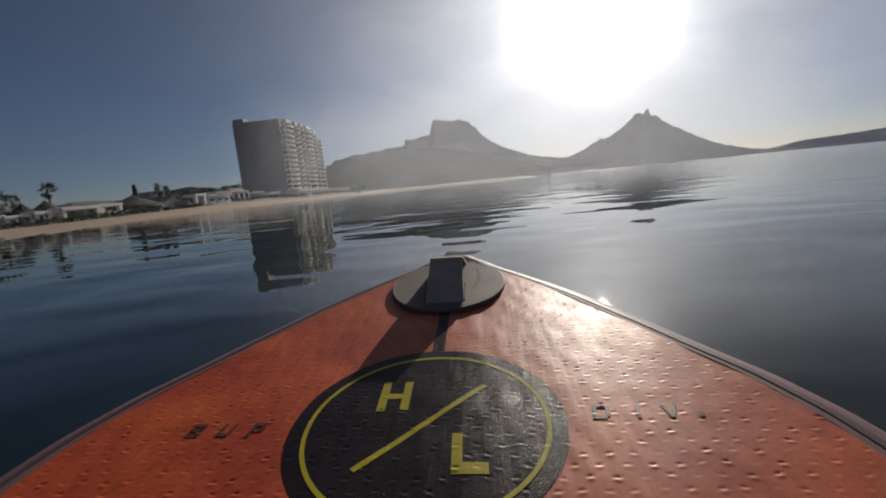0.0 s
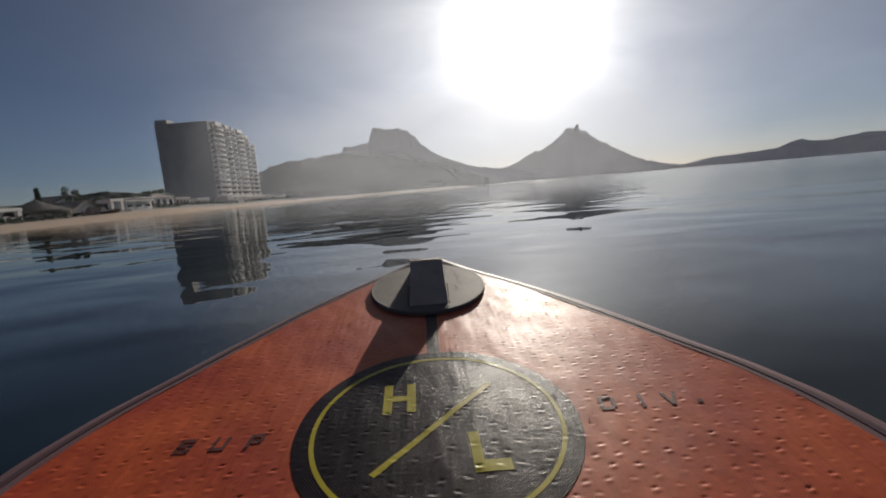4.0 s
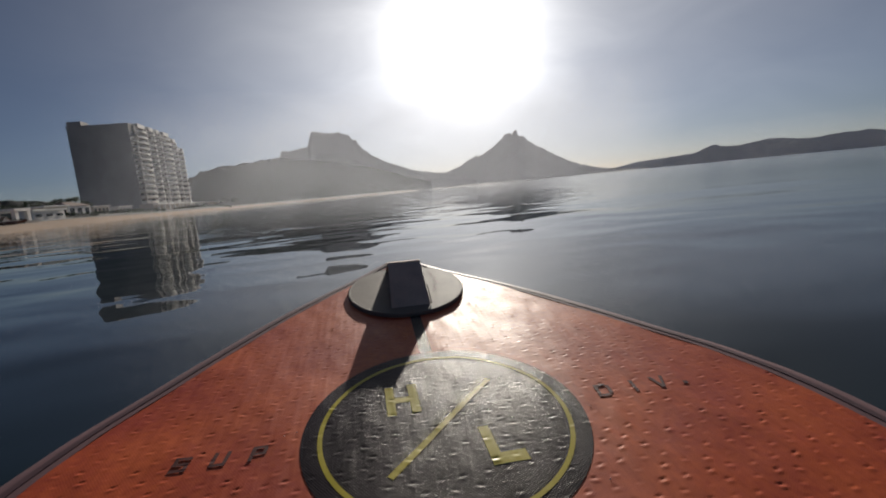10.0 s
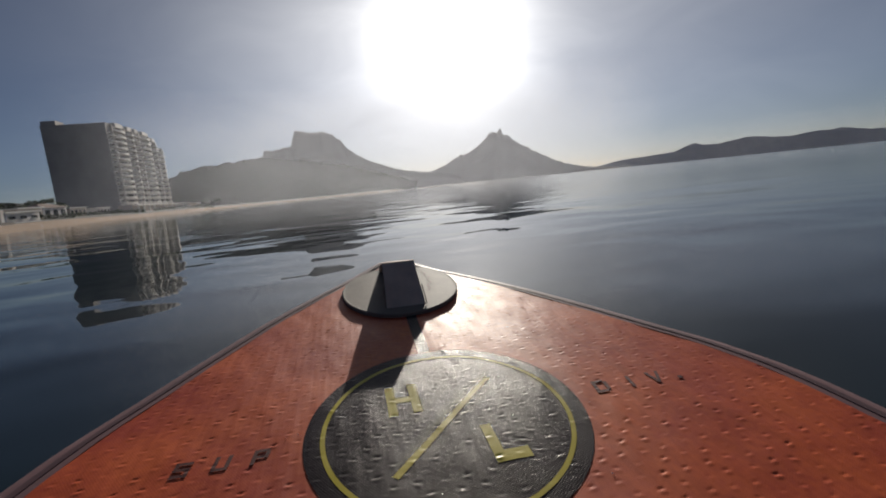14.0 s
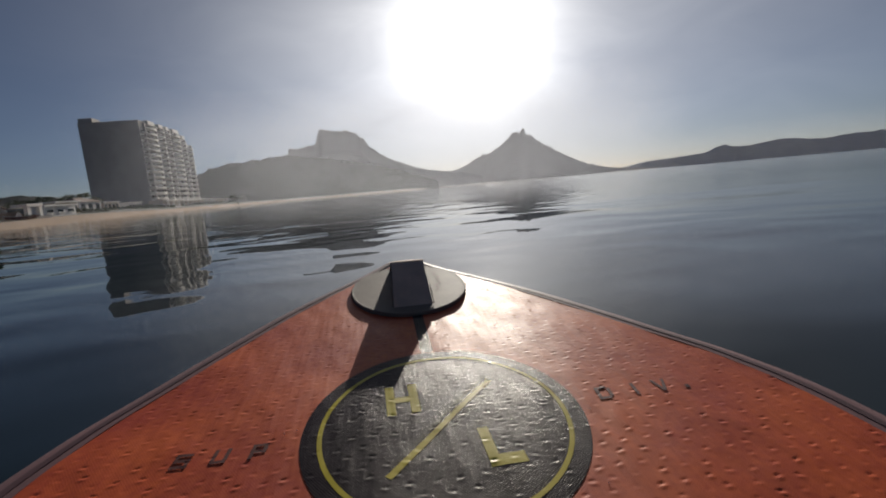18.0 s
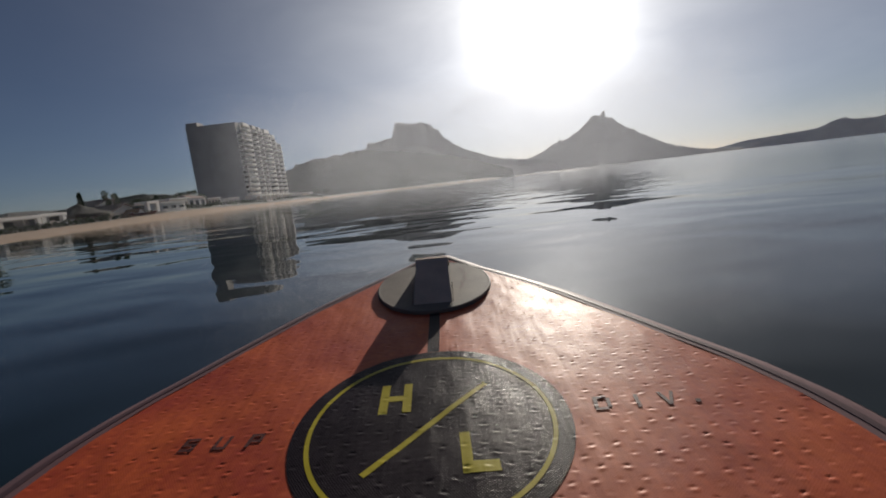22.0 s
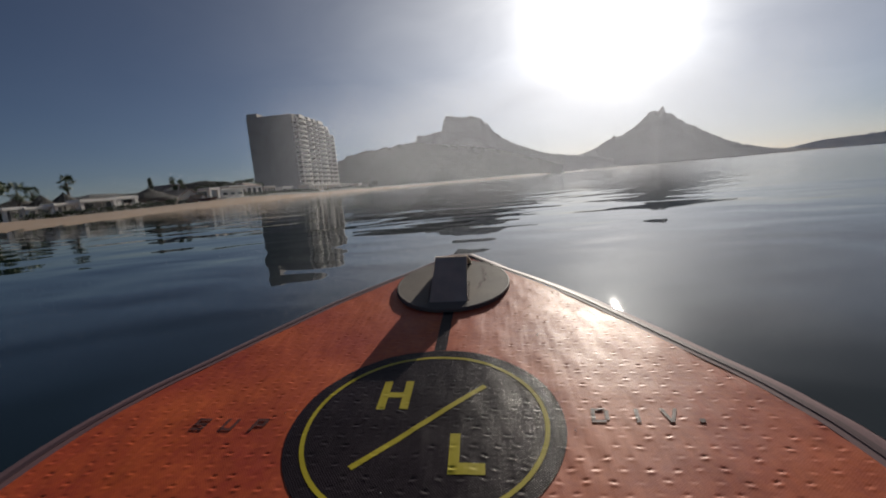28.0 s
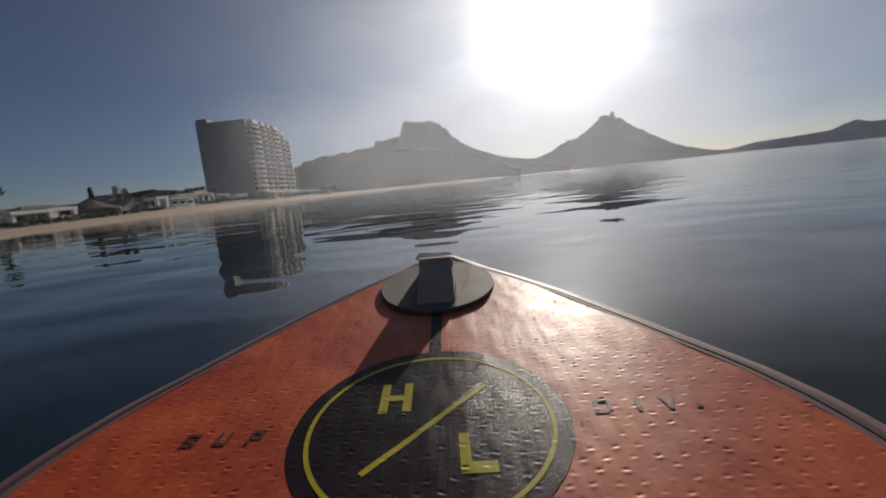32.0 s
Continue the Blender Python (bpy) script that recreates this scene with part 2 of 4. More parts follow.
def water_material():
    m = bpy.data.materials.new("sea_water")
    m.use_nodes = True
    t = m.node_tree
    p = t.nodes["Principled BSDF"]
    n = t.nodes.new
    p.inputs["Base Color"].default_value = (0.006, 0.013, 0.013, 1)
    p.inputs["Roughness"].default_value, p.inputs["IOR"].default_value = 0.02, 1.333
    co = n("ShaderNodeTexCoord")
    normal = None
    # ripples eased on the right, imitating the hazy smoothness seen from the camera
    sep = n("ShaderNodeSeparateXYZ")
    link(t, co.outputs["Object"], sep.inputs[0])
    patch = n("ShaderNodeTexNoise"); patch.inputs["Scale"].default_value = 0.12; patch.inputs["Detail"].default_value = 2.0
    link(t, co.outputs["Object"], patch.inputs["Vector"])
    edge = n("ShaderNodeMath"); edge.operation = "MULTIPLY_ADD"
    link(t, patch.outputs["Fac"], edge.inputs[0]); edge.inputs[1].default_value = 9.0
    link(t, sep.outputs[0], edge.inputs[2])
    right_calm = n("ShaderNodeMapRange"); right_calm.interpolation_type = "SMOOTHSTEP"
    right_calm.inputs["From Min"].default_value, right_calm.inputs["From Max"].default_value = 4.0, 14.0
    right_calm.inputs["To Min"].default_value, right_calm.inputs["To Max"].default_value = 1.0, 0.22
    link(t, edge.outputs[0], right_calm.inputs["Value"])
    # roughness grows by bearing to the right, imitating hazy glare in the camera's view
    reach = n("ShaderNodeMath"); reach.operation = "ADD"
    link(t, sep.outputs[1], reach.inputs[0]); reach.inputs[1].default_value = 3.0
    swing = n("ShaderNodeMath"); swing.operation = "DIVIDE"
    link(t, sep.outputs[0], swing.inputs[0]); link(t, reach.outputs[0], swing.inputs[1])
    right_rough = n("ShaderNodeMapRange"); right_rough.interpolation_type = "SMOOTHSTEP"
    right_rough.inputs["From Min"].default_value, right_rough.inputs["From Max"].default_value = 0.10, 0.46
    right_rough.inputs["To Min"].default_value, right_rough.inputs["To Max"].default_value = 0.02, 0.14
    link(t, swing.outputs[0], right_rough.inputs["Value"]); link(t, right_rough.outputs[0], p.inputs["Roughness"])
    # the open bay farther out is ruffled again
    bay = n("ShaderNodeMapRange"); bay.interpolation_type = "SMOOTHSTEP"
    bay.inputs["From Min"].default_value, bay.inputs["From Max"].default_value = 5.0, 20.0
    bay.inputs["To Min"].default_value, bay.inputs["To Max"].default_value = 0.0, 1.6
    link(t, sep.outputs[1], bay.inputs["Value"])
    calm = n("ShaderNodeMath"); calm.operation = "MAXIMUM"
    link(t, right_calm.outputs[0], calm.inputs[0]); link(t, bay.outputs[0], calm.inputs[1])
    # ripples damped by bearing to the left as well, fitted to the view
    shelter = n("ShaderNodeMapRange"); shelter.interpolation_type = "SMOOTHSTEP"
    shelter.inputs["From Min"].default_value, shelter.inputs["From Max"].default_value = -0.80, -0.34
    shelter.inputs["To Min"].default_value, shelter.inputs["To Max"].default_value = 0.42, 1.0
    link(t, swing.outputs[0], shelter.inputs["Value"])
    still = n("ShaderNodeMath"); still.operation = "MULTIPLY"
    link(t, calm.outputs[0], still.inputs[0]); link(t, shelter.outputs[0], still.inputs[1])
    calm = still
    for sx, sy, turn, strength, dist, detail in ((0.09, 0.20, 14, 1.0, 0.012, 0.0), (0.42, 0.80, -12, 1.0, 0.024, 0.0), (0.75, 1.5, 28, 1.0, 0.010, 0.0), (1.5, 2.4, -20, 1.0, 0.010, 0.0), (5.0, 9.0, 35, 1.0, 0.0002, 0.0)):
        mp = n("ShaderNodeMapping"); mp.inputs["Scale"].default_value = (sx, sy, 1.0); mp.inputs["Rotation"].default_value = (0, 0, turn * RAD)
        link(t, co.outputs["Object"], mp.inputs["Vector"])
        nz = n("ShaderNodeTexNoise"); nz.inputs["Scale"].default_value = 1.0; nz.inputs["Detail"].default_value = detail; nz.inputs["Distortion"].default_value = 0.4
        link(t, mp.outputs[0], nz.inputs["Vector"])
        b = n("ShaderNodeBump"); b.inputs["Strength"].default_value, b.inputs["Distance"].default_value = strength, dist
        link(t, nz.outputs["Fac"], b.inputs["Height"])
        link(t, calm.outputs[0], b.inputs["Strength"])
        if normal:
            link(t, normal, b.inputs["Normal"])
        normal = b.outputs[0]
    link(t, normal, p.inputs["Normal"])
    return m


def veil_material():
    """Pale translucent specks, lit by the low sun, that imitate lens veil."""
    m = bpy.data.materials.new("sunlit_veil")
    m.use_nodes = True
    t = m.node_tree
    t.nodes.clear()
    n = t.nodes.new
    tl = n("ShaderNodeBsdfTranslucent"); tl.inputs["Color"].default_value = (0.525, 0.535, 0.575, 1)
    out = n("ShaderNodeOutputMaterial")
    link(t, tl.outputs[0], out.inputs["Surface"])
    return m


DECK = woven("orange_deck", (0.62, 0.112, 0.026), (0.36, 0.033, 0.020), 0.52, spec=0.38, thread=0.09, tint=(1.0, 0.86, 0.72))
EMBLEM = woven("black_print", (0.030, 0.021, 0.027), (0.020, 0.015, 0.017), 0.33, spec=0.085, thread=0.38, tint=(1.0, 0.88, 0.76))
YELLOW = woven("yellow_print", (0.54, 0.44, 0.026), (0.44, 0.35, 0.026), 0.38, spec=0.30)
LETTER = woven("dark_letter_print", (0.13, 0.040, 0.030), (0.09, 0.032, 0.026), 0.52, spec=0.32, thread=0.13)
RAIL = material("mauve_rail", (0.22, 0.122, 0.124), (0.15, 0.083, 0.088), spec=0.25, rough=0.66, scale=12, fine=160, bump=0.15, bump_dist=0.001)
STRIPE = material("dark_stripe", (0.115, 0.058, 0.062), (0.075, 0.04, 0.045), spec=0.3, rough=0.6, scale=20, fine=200, bump=0.1, bump_dist=0.001)
EDGE_GLINT = material("pale_edge_glint", (0.34, 0.315, 0.325), (0.26, 0.24, 0.248), spec=0.2, rough=0.7, scale=15, fine=180, bump=0.15, bump_dist=0.001)
RUBBER = material("grey_rubber", (0.19, 0.155, 0.125), (0.13, 0.105, 0.088), spec=0.2, rough=0.66, scale=18, fine=300, bump=0.3, bump_dist=0.0008)
# dark strap given a pale base colour, imitating lens veil over its shade
WEBBING = material("veil_lifted_webbing", (0.66, 0.50, 0.39), spec=0.2, rough=0.8, scale=30, fine=600, bump=0.4, bump_dist=0.0008)
WATER = water_material()
VEIL = veil_material()
SAND = material("beach_sand", (0.28, 0.187, 0.122), (0.215, 0.142, 0.09), rough=0.95, scale=0.15, fine=2.0, bump=0.4, bump_dist=0.1)
SCRUB = material("scrub_ground", (0.115, 0.108, 0.098), (0.07, 0.066, 0.058), rough=0.95, scale=0.05, fine=0.6, bump=0.35, bump_dist=0.5)
LOW_SCRUB = material("dark_wooded_slope", (0.055, 0.055, 0.04), (0.028, 0.032, 0.02), rough=0.95, scale=0.05, fine=0.5, bump=0.6, bump_dist=0.6)
# rock colour lightened to imitate haze over the mesa and the peak
ROCK = material("haze_lightened_rock", (0.35, 0.325, 0.315), (0.28, 0.258, 0.248), rough=0.95, scale=0.02, fine=0.15, bump=0.15, bump_dist=2.0, detail=8)
# pale blue base colour imitates the haze of distance on the far hills
FAR_HAZED_SLOPE = material("far_hazed_slope", (0.26, 0.295, 0.38), (0.205, 0.235, 0.31), rough=0.95, scale=0.02, fine=0.12, bump=0.5, bump_dist=2.0)
STUCCO = material("white_stucco", (0.86, 0.83, 0.79), (0.76, 0.73, 0.69), rough=0.85, scale=0.6, fine=6, bump=0.2, bump_dist=0.02)
BEIGE = material("beige_stucco", (0.60, 0.52, 0.44), (0.48, 0.41, 0.34), rough=0.9, scale=0.5, fine=6, bump=0.2, bump_dist=0.02)
CONCRETE = material("grey_concrete", (0.30, 0.28, 0.26), (0.23, 0.215, 0.2), rough=0.9, scale=0.12, fine=1.5, bump=0.2, bump_dist=0.03)
# tower concrete paled in its base colour to imitate veil over it
TOWER_WALL = material("veil_paled_concrete", (0.40, 0.368, 0.35), (0.32, 0.294, 0.278), rough=0.9, scale=0.12, fine=1.5, bump=0.2, bump_dist=0.03)
PALE_CONCRETE = material("pale_painted_concrete", (0.58, 0.55, 0.52), (0.44, 0.42, 0.40), rough=0.85, scale=0.4, fine=4, bump=0.2, bump_dist=0.02)
GLASS_DARK = material("dark_window_glass", (0.03, 0.035, 0.04), rough=0.08, scale=0.3, fine=2, bump=0.0)
TILE_ROOF = material("red_clay_roof", (0.24, 0.17, 0.14), (0.15, 0.11, 0.09), rough=0.9, scale=1.2, fine=9, bump=0.5, bump_dist=0.05)
# dark tone chosen to match the dark line above the terraces
DARK_ROOF = material("plain_dark_roof", (0.075, 0.072, 0.07), (0.045, 0.043, 0.042), rough=0.9, scale=1.0, fine=8, bump=0.4, bump_dist=0.05)
THATCH = material("palm_thatch", (0.050, 0.043, 0.037), (0.028, 0.025, 0.022), rough=1.0, scale=2.0, fine=14, bump=0.8, bump_dist=0.08)
BARK = material("palm_bark", (0.16, 0.12, 0.09), (0.09, 0.07, 0.05), rough=0.95, scale=3, fine=12, bump=0.6, bump_dist=0.03)
LEAF = material("dark_foliage", (0.06, 0.085, 0.03), (0.03, 0.05, 0.018), rough=0.7, scale=1.0, fine=6, bump=0.0, vary=0.2)
FROND = material("palm_frond_green", (0.07, 0.095, 0.035), (0.04, 0.06, 0.02), rough=0.6, scale=1.0, fine=6, bump=0.0, vary=0.2)


# ---------------------------------------------------------------- builders
def at(az, d, z=0.0):
    """A place by its bearing in degrees and distance from the board."""
    return Vector((d * math.sin(az * RAD), d * math.cos(az * RAD), z))


def rise(d, el):
    """Height that is seen at elevation el at distance d."""
    return EYE_Z + d * math.tan(el * RAD)


def lerp(table, x):
    xs, ys = [a for a, _ in table], [b for _, b in table]
    return float(np.interp(x, xs, ys))


def mesh_of(name, bm_or_data, mat, smooth=False):
    me = bpy.data.meshes.new(name)
    if isinstance(bm_or_data, tuple):
        me.from_pydata(bm_or_data[0], [], bm_or_data[1])
    else:
        bm_or_data.to_mesh(me)
        bm_or_data.free()
    me.materials.append(mat)
    if smooth:
        me.polygons.foreach_set("use_smooth", [True] * len(me.polygons))
    me.update()
    return me


def part(name, bm, mat, parent=None, label="", smooth=False, m=None):
    me = bm if isinstance(bm, bpy.types.Mesh) else mesh_of(name, bm, mat, smooth)
    ob = new(name, me)
    if parent is not None:
        ob.parent = parent
    if m is not None:
        ob.matrix_basis = m
    if label:
        ob["label"] = label
    return ob


def thing(name, m, label, category, group="", kind=""):
    ob = new(name)
    ob.empty_display_size = 0.2
    ob.matrix_basis = m
    return tagged(ob, label, category, group, kind)


def box(bm, x0, x1, y0, y1, z0, z1, bevel=0.0):
    r = bmesh.ops.create_cube(bm, size=1.0)
    for v in r["verts"]:
        v.co = ((x0 + x1) / 2 + v.co.x * (x1 - x0), (y0 + y1) / 2 + v.co.y * (y1 - y0), (z0 + z1) / 2 + v.co.z * (z1 - z0))
    if bevel:
        es = list({e for v in r["verts"] for e in v.link_edges})
        bmesh.ops.bevel(bm, geom=es, offset=bevel, segments=2, affect="EDGES", profile=0.5)
    return bm


def boxed(*a, **k):
    return box(bmesh.new(), *a, **k)


def grid_data(rows):
    """Faces between rows of points of equal length."""
    n, verts, faces = len(rows[0]), [p for r in rows for p in r], []
    for i in range(len(rows) - 1):
        for j in range(n - 1):
            a = i * n + j
            faces.append((a, a + 1, a + n + 1, a + n))
    return verts, faces


# ---------------------------------------------------------------- water
def build_water():
    rows = []
    radii = [0.0, 0.5, 1, 2, 4, 8, 16, 32, 64, 128, 256, 512, 1024, 2048, 4200]
    for r in radii:
        rows.append([(r * math.sin(a), r * math.cos(a), 0.0) for a in np.linspace(0, 2 * math.pi, 97)])
    ob = part("water", grid_data(rows), WATER, smooth=True)
    tagged(ob, "calm dark blue bay water with slow glassy ripples", "water", kind="structure")


build_water()


# ---------------------------------------------------------------- land
SHORE = [(-110, 22), (-75, 19), (-56, 22), (-50, 26), (-45, 34), (-41, 46), (-37, 66), (-30.6, 108), (-25.5, 165), (-20, 262), (-16.5, 370), (-13.5, 470), (-10, 535), (-6.8, 565), (-2, 585), (2, 610), (4.5, 690), (6.5, 950), (8, 1150), (12, 1180), (17, 1150), (24, 1350), (33, 1450)]
BERM = [(-110, 60), (-56, 92), (-45, 98), (-37, 106), (-30.6, 135), (-25.5, 187), (-20, 280), (-16.5, 390), (-13.5, 492), (-10, 560), (-6.8, 595), (-2, 612), (2, 634), (4.5, 715), (6.5, 970), (8, 1165), (12, 1190), (17, 1160), (24, 1360), (33, 1460)]
BERM_Z = [(-110, 0.4), (-50, 0.45), (-40, 0.9), (-32, 1.4), (-25, 1.2), (-20, 1.6), (-13, 1.7), (-6, 2.0), (0, 1.9), (3, 1.5), (5, 0.7), (8, 0.7), (12, 1.0), (17, 0.4), (33, 0.3)]


def ground_z(az, d):
    s, b, z = lerp(SHORE, az), lerp(BERM, az), lerp(BERM_Z, az)
    if d < s:
        return -0.5 * (s - d) / 4
    if d < b:
        u = (d - s) / (b - s)
        return z * (0.25 * u + 0.75 * u * u * (3 - 2 * u))
    return z + min(1.2, (d - b) * 0.02)


def build_land():
    rows, inland = [], []
    azs = np.linspace(-110, 32, 220)
    for u in (-0.08, 0.0, 0.06, 0.15, 0.3, 0.5, 0.7, 0.85, 1.0):
        row = []
        for az in azs:
            s, b = lerp(SHORE, az), lerp(BERM, az)
            wob = noise.noise((az * 0.6, u * 3, 1.0))
            d = s + (b - s) * u + wob * min(0.02 * s, 0.12 * (b - s)) * (0 if u == 1.0 else 1)
            z = ground_z(az, d) + (0.05 * noise.noise((az * 2, u * 8, 4)) if 0.05 < u < 1 else 0)
            row.append(at(az, d, z))
        rows.append(row)
    ob = part("beach", grid_data(rows), SAND, smooth=True)
    tagged(ob, "pale tan sand beach sloping gently into the water", "beach", kind="structure")
    for k in (0.0, 6, 20, 60, 150, 400, 900):
        inland.append([at(az, lerp(BERM, az) + k, lerp(BERM_Z, az) + min(1.2, k * 0.02) + (0.004 if k == 0 else 0)) for az in azs])
    ob = part("ground", grid_data(inland), SCRUB, smooth=True)
    tagged(ob, "dry scrubby ground behind the beach", "ground", kind="structure")


build_land()


def hill(name, label, az0, az1, near, crest, far, skyline, steps=150, jag=0.06, mat=ROCK, cliff=None, bushes=1.2, crag=0.07):
    """A range whose crest, at distance crest, follows a skyline of (bearing, elevation)."""
    rows = []
    us = list(np.linspace(0, 0.86, 24)) + [0.88, 0.90, 0.92, 0.94, 0.96, 0.98, 1.0, 1.02, 1.05, 1.1, 1.2, 1.5, 2.0]
    azs = np.linspace(az0, az1, steps)
    bell = [(o / 10, math.exp(-(o / 12) ** 2)) for o in range(-30, 31)]
    total = sum(b for _, b in bell)
    soft = [(a, sum(lerp(skyline, a + o) * b for o, b in bell) / total) for a in np.linspace(az0, az1, 120)]
    for u in us:
        row = []
        for az in azs:
            # spurs and crags belong to the crest; the slopes below run smoother
            w = 1.0 if u >= 0.97 else max(0.0, (u - 0.80) / 0.17) ** 2
            broad = lerp(soft, az)
            foot = crest - min(crest - near, max(12.0, 2.0 * rise(crest, broad)))
            top = max(0.5, rise(crest, broad + (lerp(skyline, az) - broad) * w))
            top += w * crag * crest * RAD * noise.fractal((az * 1.7, 0.5, crest * 0.01), 0.8, 2.2, 4) * min(1.0, top / 40)
            d = foot + (crest - foot) * u if u <= 1 else crest + (far - crest) * (u - 1)
            if u <= 1:
                k = u ** 0.85
                if cliff:
                    k = (0.62 * (u / 0.88) ** 0.85) if u < 0.88 else 0.62 + 0.38 * ((u - 0.88) / 0.10 if u < 0.98 else 1)
                    k = min(k, 1.0)
            else:
                k = max(0.0, 1 - (u - 1) * 0.9)
            p = at(az, d)
            rough = noise.fractal((p.x * 0.009, p.y * 0.009, 3.1), 0.9, 2.1, 3)
            z = top * k * (1 + jag * 3.0 * rough * (1 - k) + jag * 0.25 * rough) + (noise.fractal((p.x * 0.03, p.y * 0.03, 7), 1, 2, 2) * min(top, 60) * jag * 0.2 + bushes * (0.07 + 0.93 * (u > 0.9)) * noise.noise((p.x * 0.17, p.y * 0.17, 2)) if u > 0 else 0)
            row.append((p.x, p.y, z - (3.0 if u == 0 else 0)))
        rows.append(row)
    ob = part(name, grid_data(rows), mat, smooth=True)
    tagged(ob, label, "hill")
    return ob


hill("ridge_hill", "dark scrub-covered headland ridge behind the tower block", -27, 6, 610, 760, 1300,
     [(-27, 0.8), (-24, 2.2), (-22, 3.6), (-21.2, 3.9), (-20.4, 4.4), (-18, 4.8), (-15, 5.05), (-12, 5.3), (-10, 5.0), (-7, 4.6), (-2, 3.6), (3, 2.0), (6, 0.8)], mat=SCRUB, jag=0.07, bushes=3.4, steps=330)
hill("mesa_mountain", "hazy flat-topped rocky mesa with cliff sides", -15, 13, 1020, 1350, 2000,
     [(-15, 4.3), (-12.4, 5.3), (-11.9, 5.45), (-11.75, 6.05), (-10.5, 6.0), (-9.3, 6.25), (-8.6, 6.35), (-8.3, 7.4), (-8.0, 7.95), (-7.2, 8.1), (-6.6, 7.85), (-5.6, 7.7), (-5.0, 7.85), (-4.4, 7.65), (-3.6, 7.55), (-3.2, 7.0), (-2.8, 6.75), (-2.5, 6.2), (-2.0, 5.6), (0, 4.2), (1.7, 3.4), (4, 2.55), (6, 2.15), (8, 1.85), (10, 1.5), (13, 0.5)], steps=300, cliff=True, jag=0.045, crag=0.12)
hill("peak_mountain", "hazy pointed rocky peak above the bay", 4.5, 31, 1180, 1500, 2200,
     [(4.5, 0.3), (7, 1.6), (8.6, 2.0), (10.4, 2.8), (11.6, 3.35), (11.9, 3.75), (12.3, 3.55), (13.4, 4.0), (14.9, 5.05), (15.5, 5.6), (15.8, 5.85), (16.3, 5.9), (16.55, 5.75), (16.85, 6.1), (17.15, 6.35), (17.25, 5.6), (17.7, 5.35), (18.3, 5.0), (18.45, 4.75), (19.3, 4.25), (20.3, 3.6), (22.7, 2.0), (25.4, 0.95), (27.5, 0.5), (29.2, 0.3), (31, 0.0)], steps=300, jag=0.05, crag=0.17)
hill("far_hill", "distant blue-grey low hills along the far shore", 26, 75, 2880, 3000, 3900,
     [(26, 0.0), (27, 0.25), (28.5, 0.45), (30.8, 0.85), (34.4, 1.05), (36.6, 1.2), (38.1, 1.8), (38.6, 1.85), (39.4, 1.55), (40.6, 1.5), (43.4, 1.85), (44.2, 1.8), (45.8, 1.5), (47.2, 1.45), (48.2, 1.6), (50.6, 1.65), (52.3, 1.3), (54.1, 1.1), (60, 1.4), (66, 0.9), (75, 0.4)], steps=420, jag=0.03, mat=FAR_HAZED_SLOPE, crag=0.06)
hill("low_hill", "low dark wooded rise behind the beach houses", -58, -28, 430, 470, 800,
     [(-58, 0.6), (-52, 1.2), (-48, 1.85), (-46, 2.0), (-44, 1.8), (-41, 1.8), (-39, 2.4), (-37.2, 2.65), (-36, 2.5), (-33, 2.15), (-30, 1.5), (-28, 0.6)], mat=LOW_SCRUB, jag=0.08)



# density of the imitated lens veil, by bearing and elevation from the camera
VEIL_BEARING = [(-60, 0.035), (-34, 0.05), (-28, 0.10), (-24, 0.19), (-18, 0.30), (-12, 0.39), (-4, 0.50), (6, 0.56), (13, 0.54), (19, 0.47), (25, 0.34), (31, 0.20), (37, 0.14), (48, 0.11), (60, 0.09)]
VEIL_HEIGHT = [(-7, 0.0), (-4.5, 0.10), (-2.5, 0.32), (0.0, 0.68), (2.0, 0.86), (5.0, 1.0), (8.0, 0.86), (10.5, 0.45), (13, 0.0)]


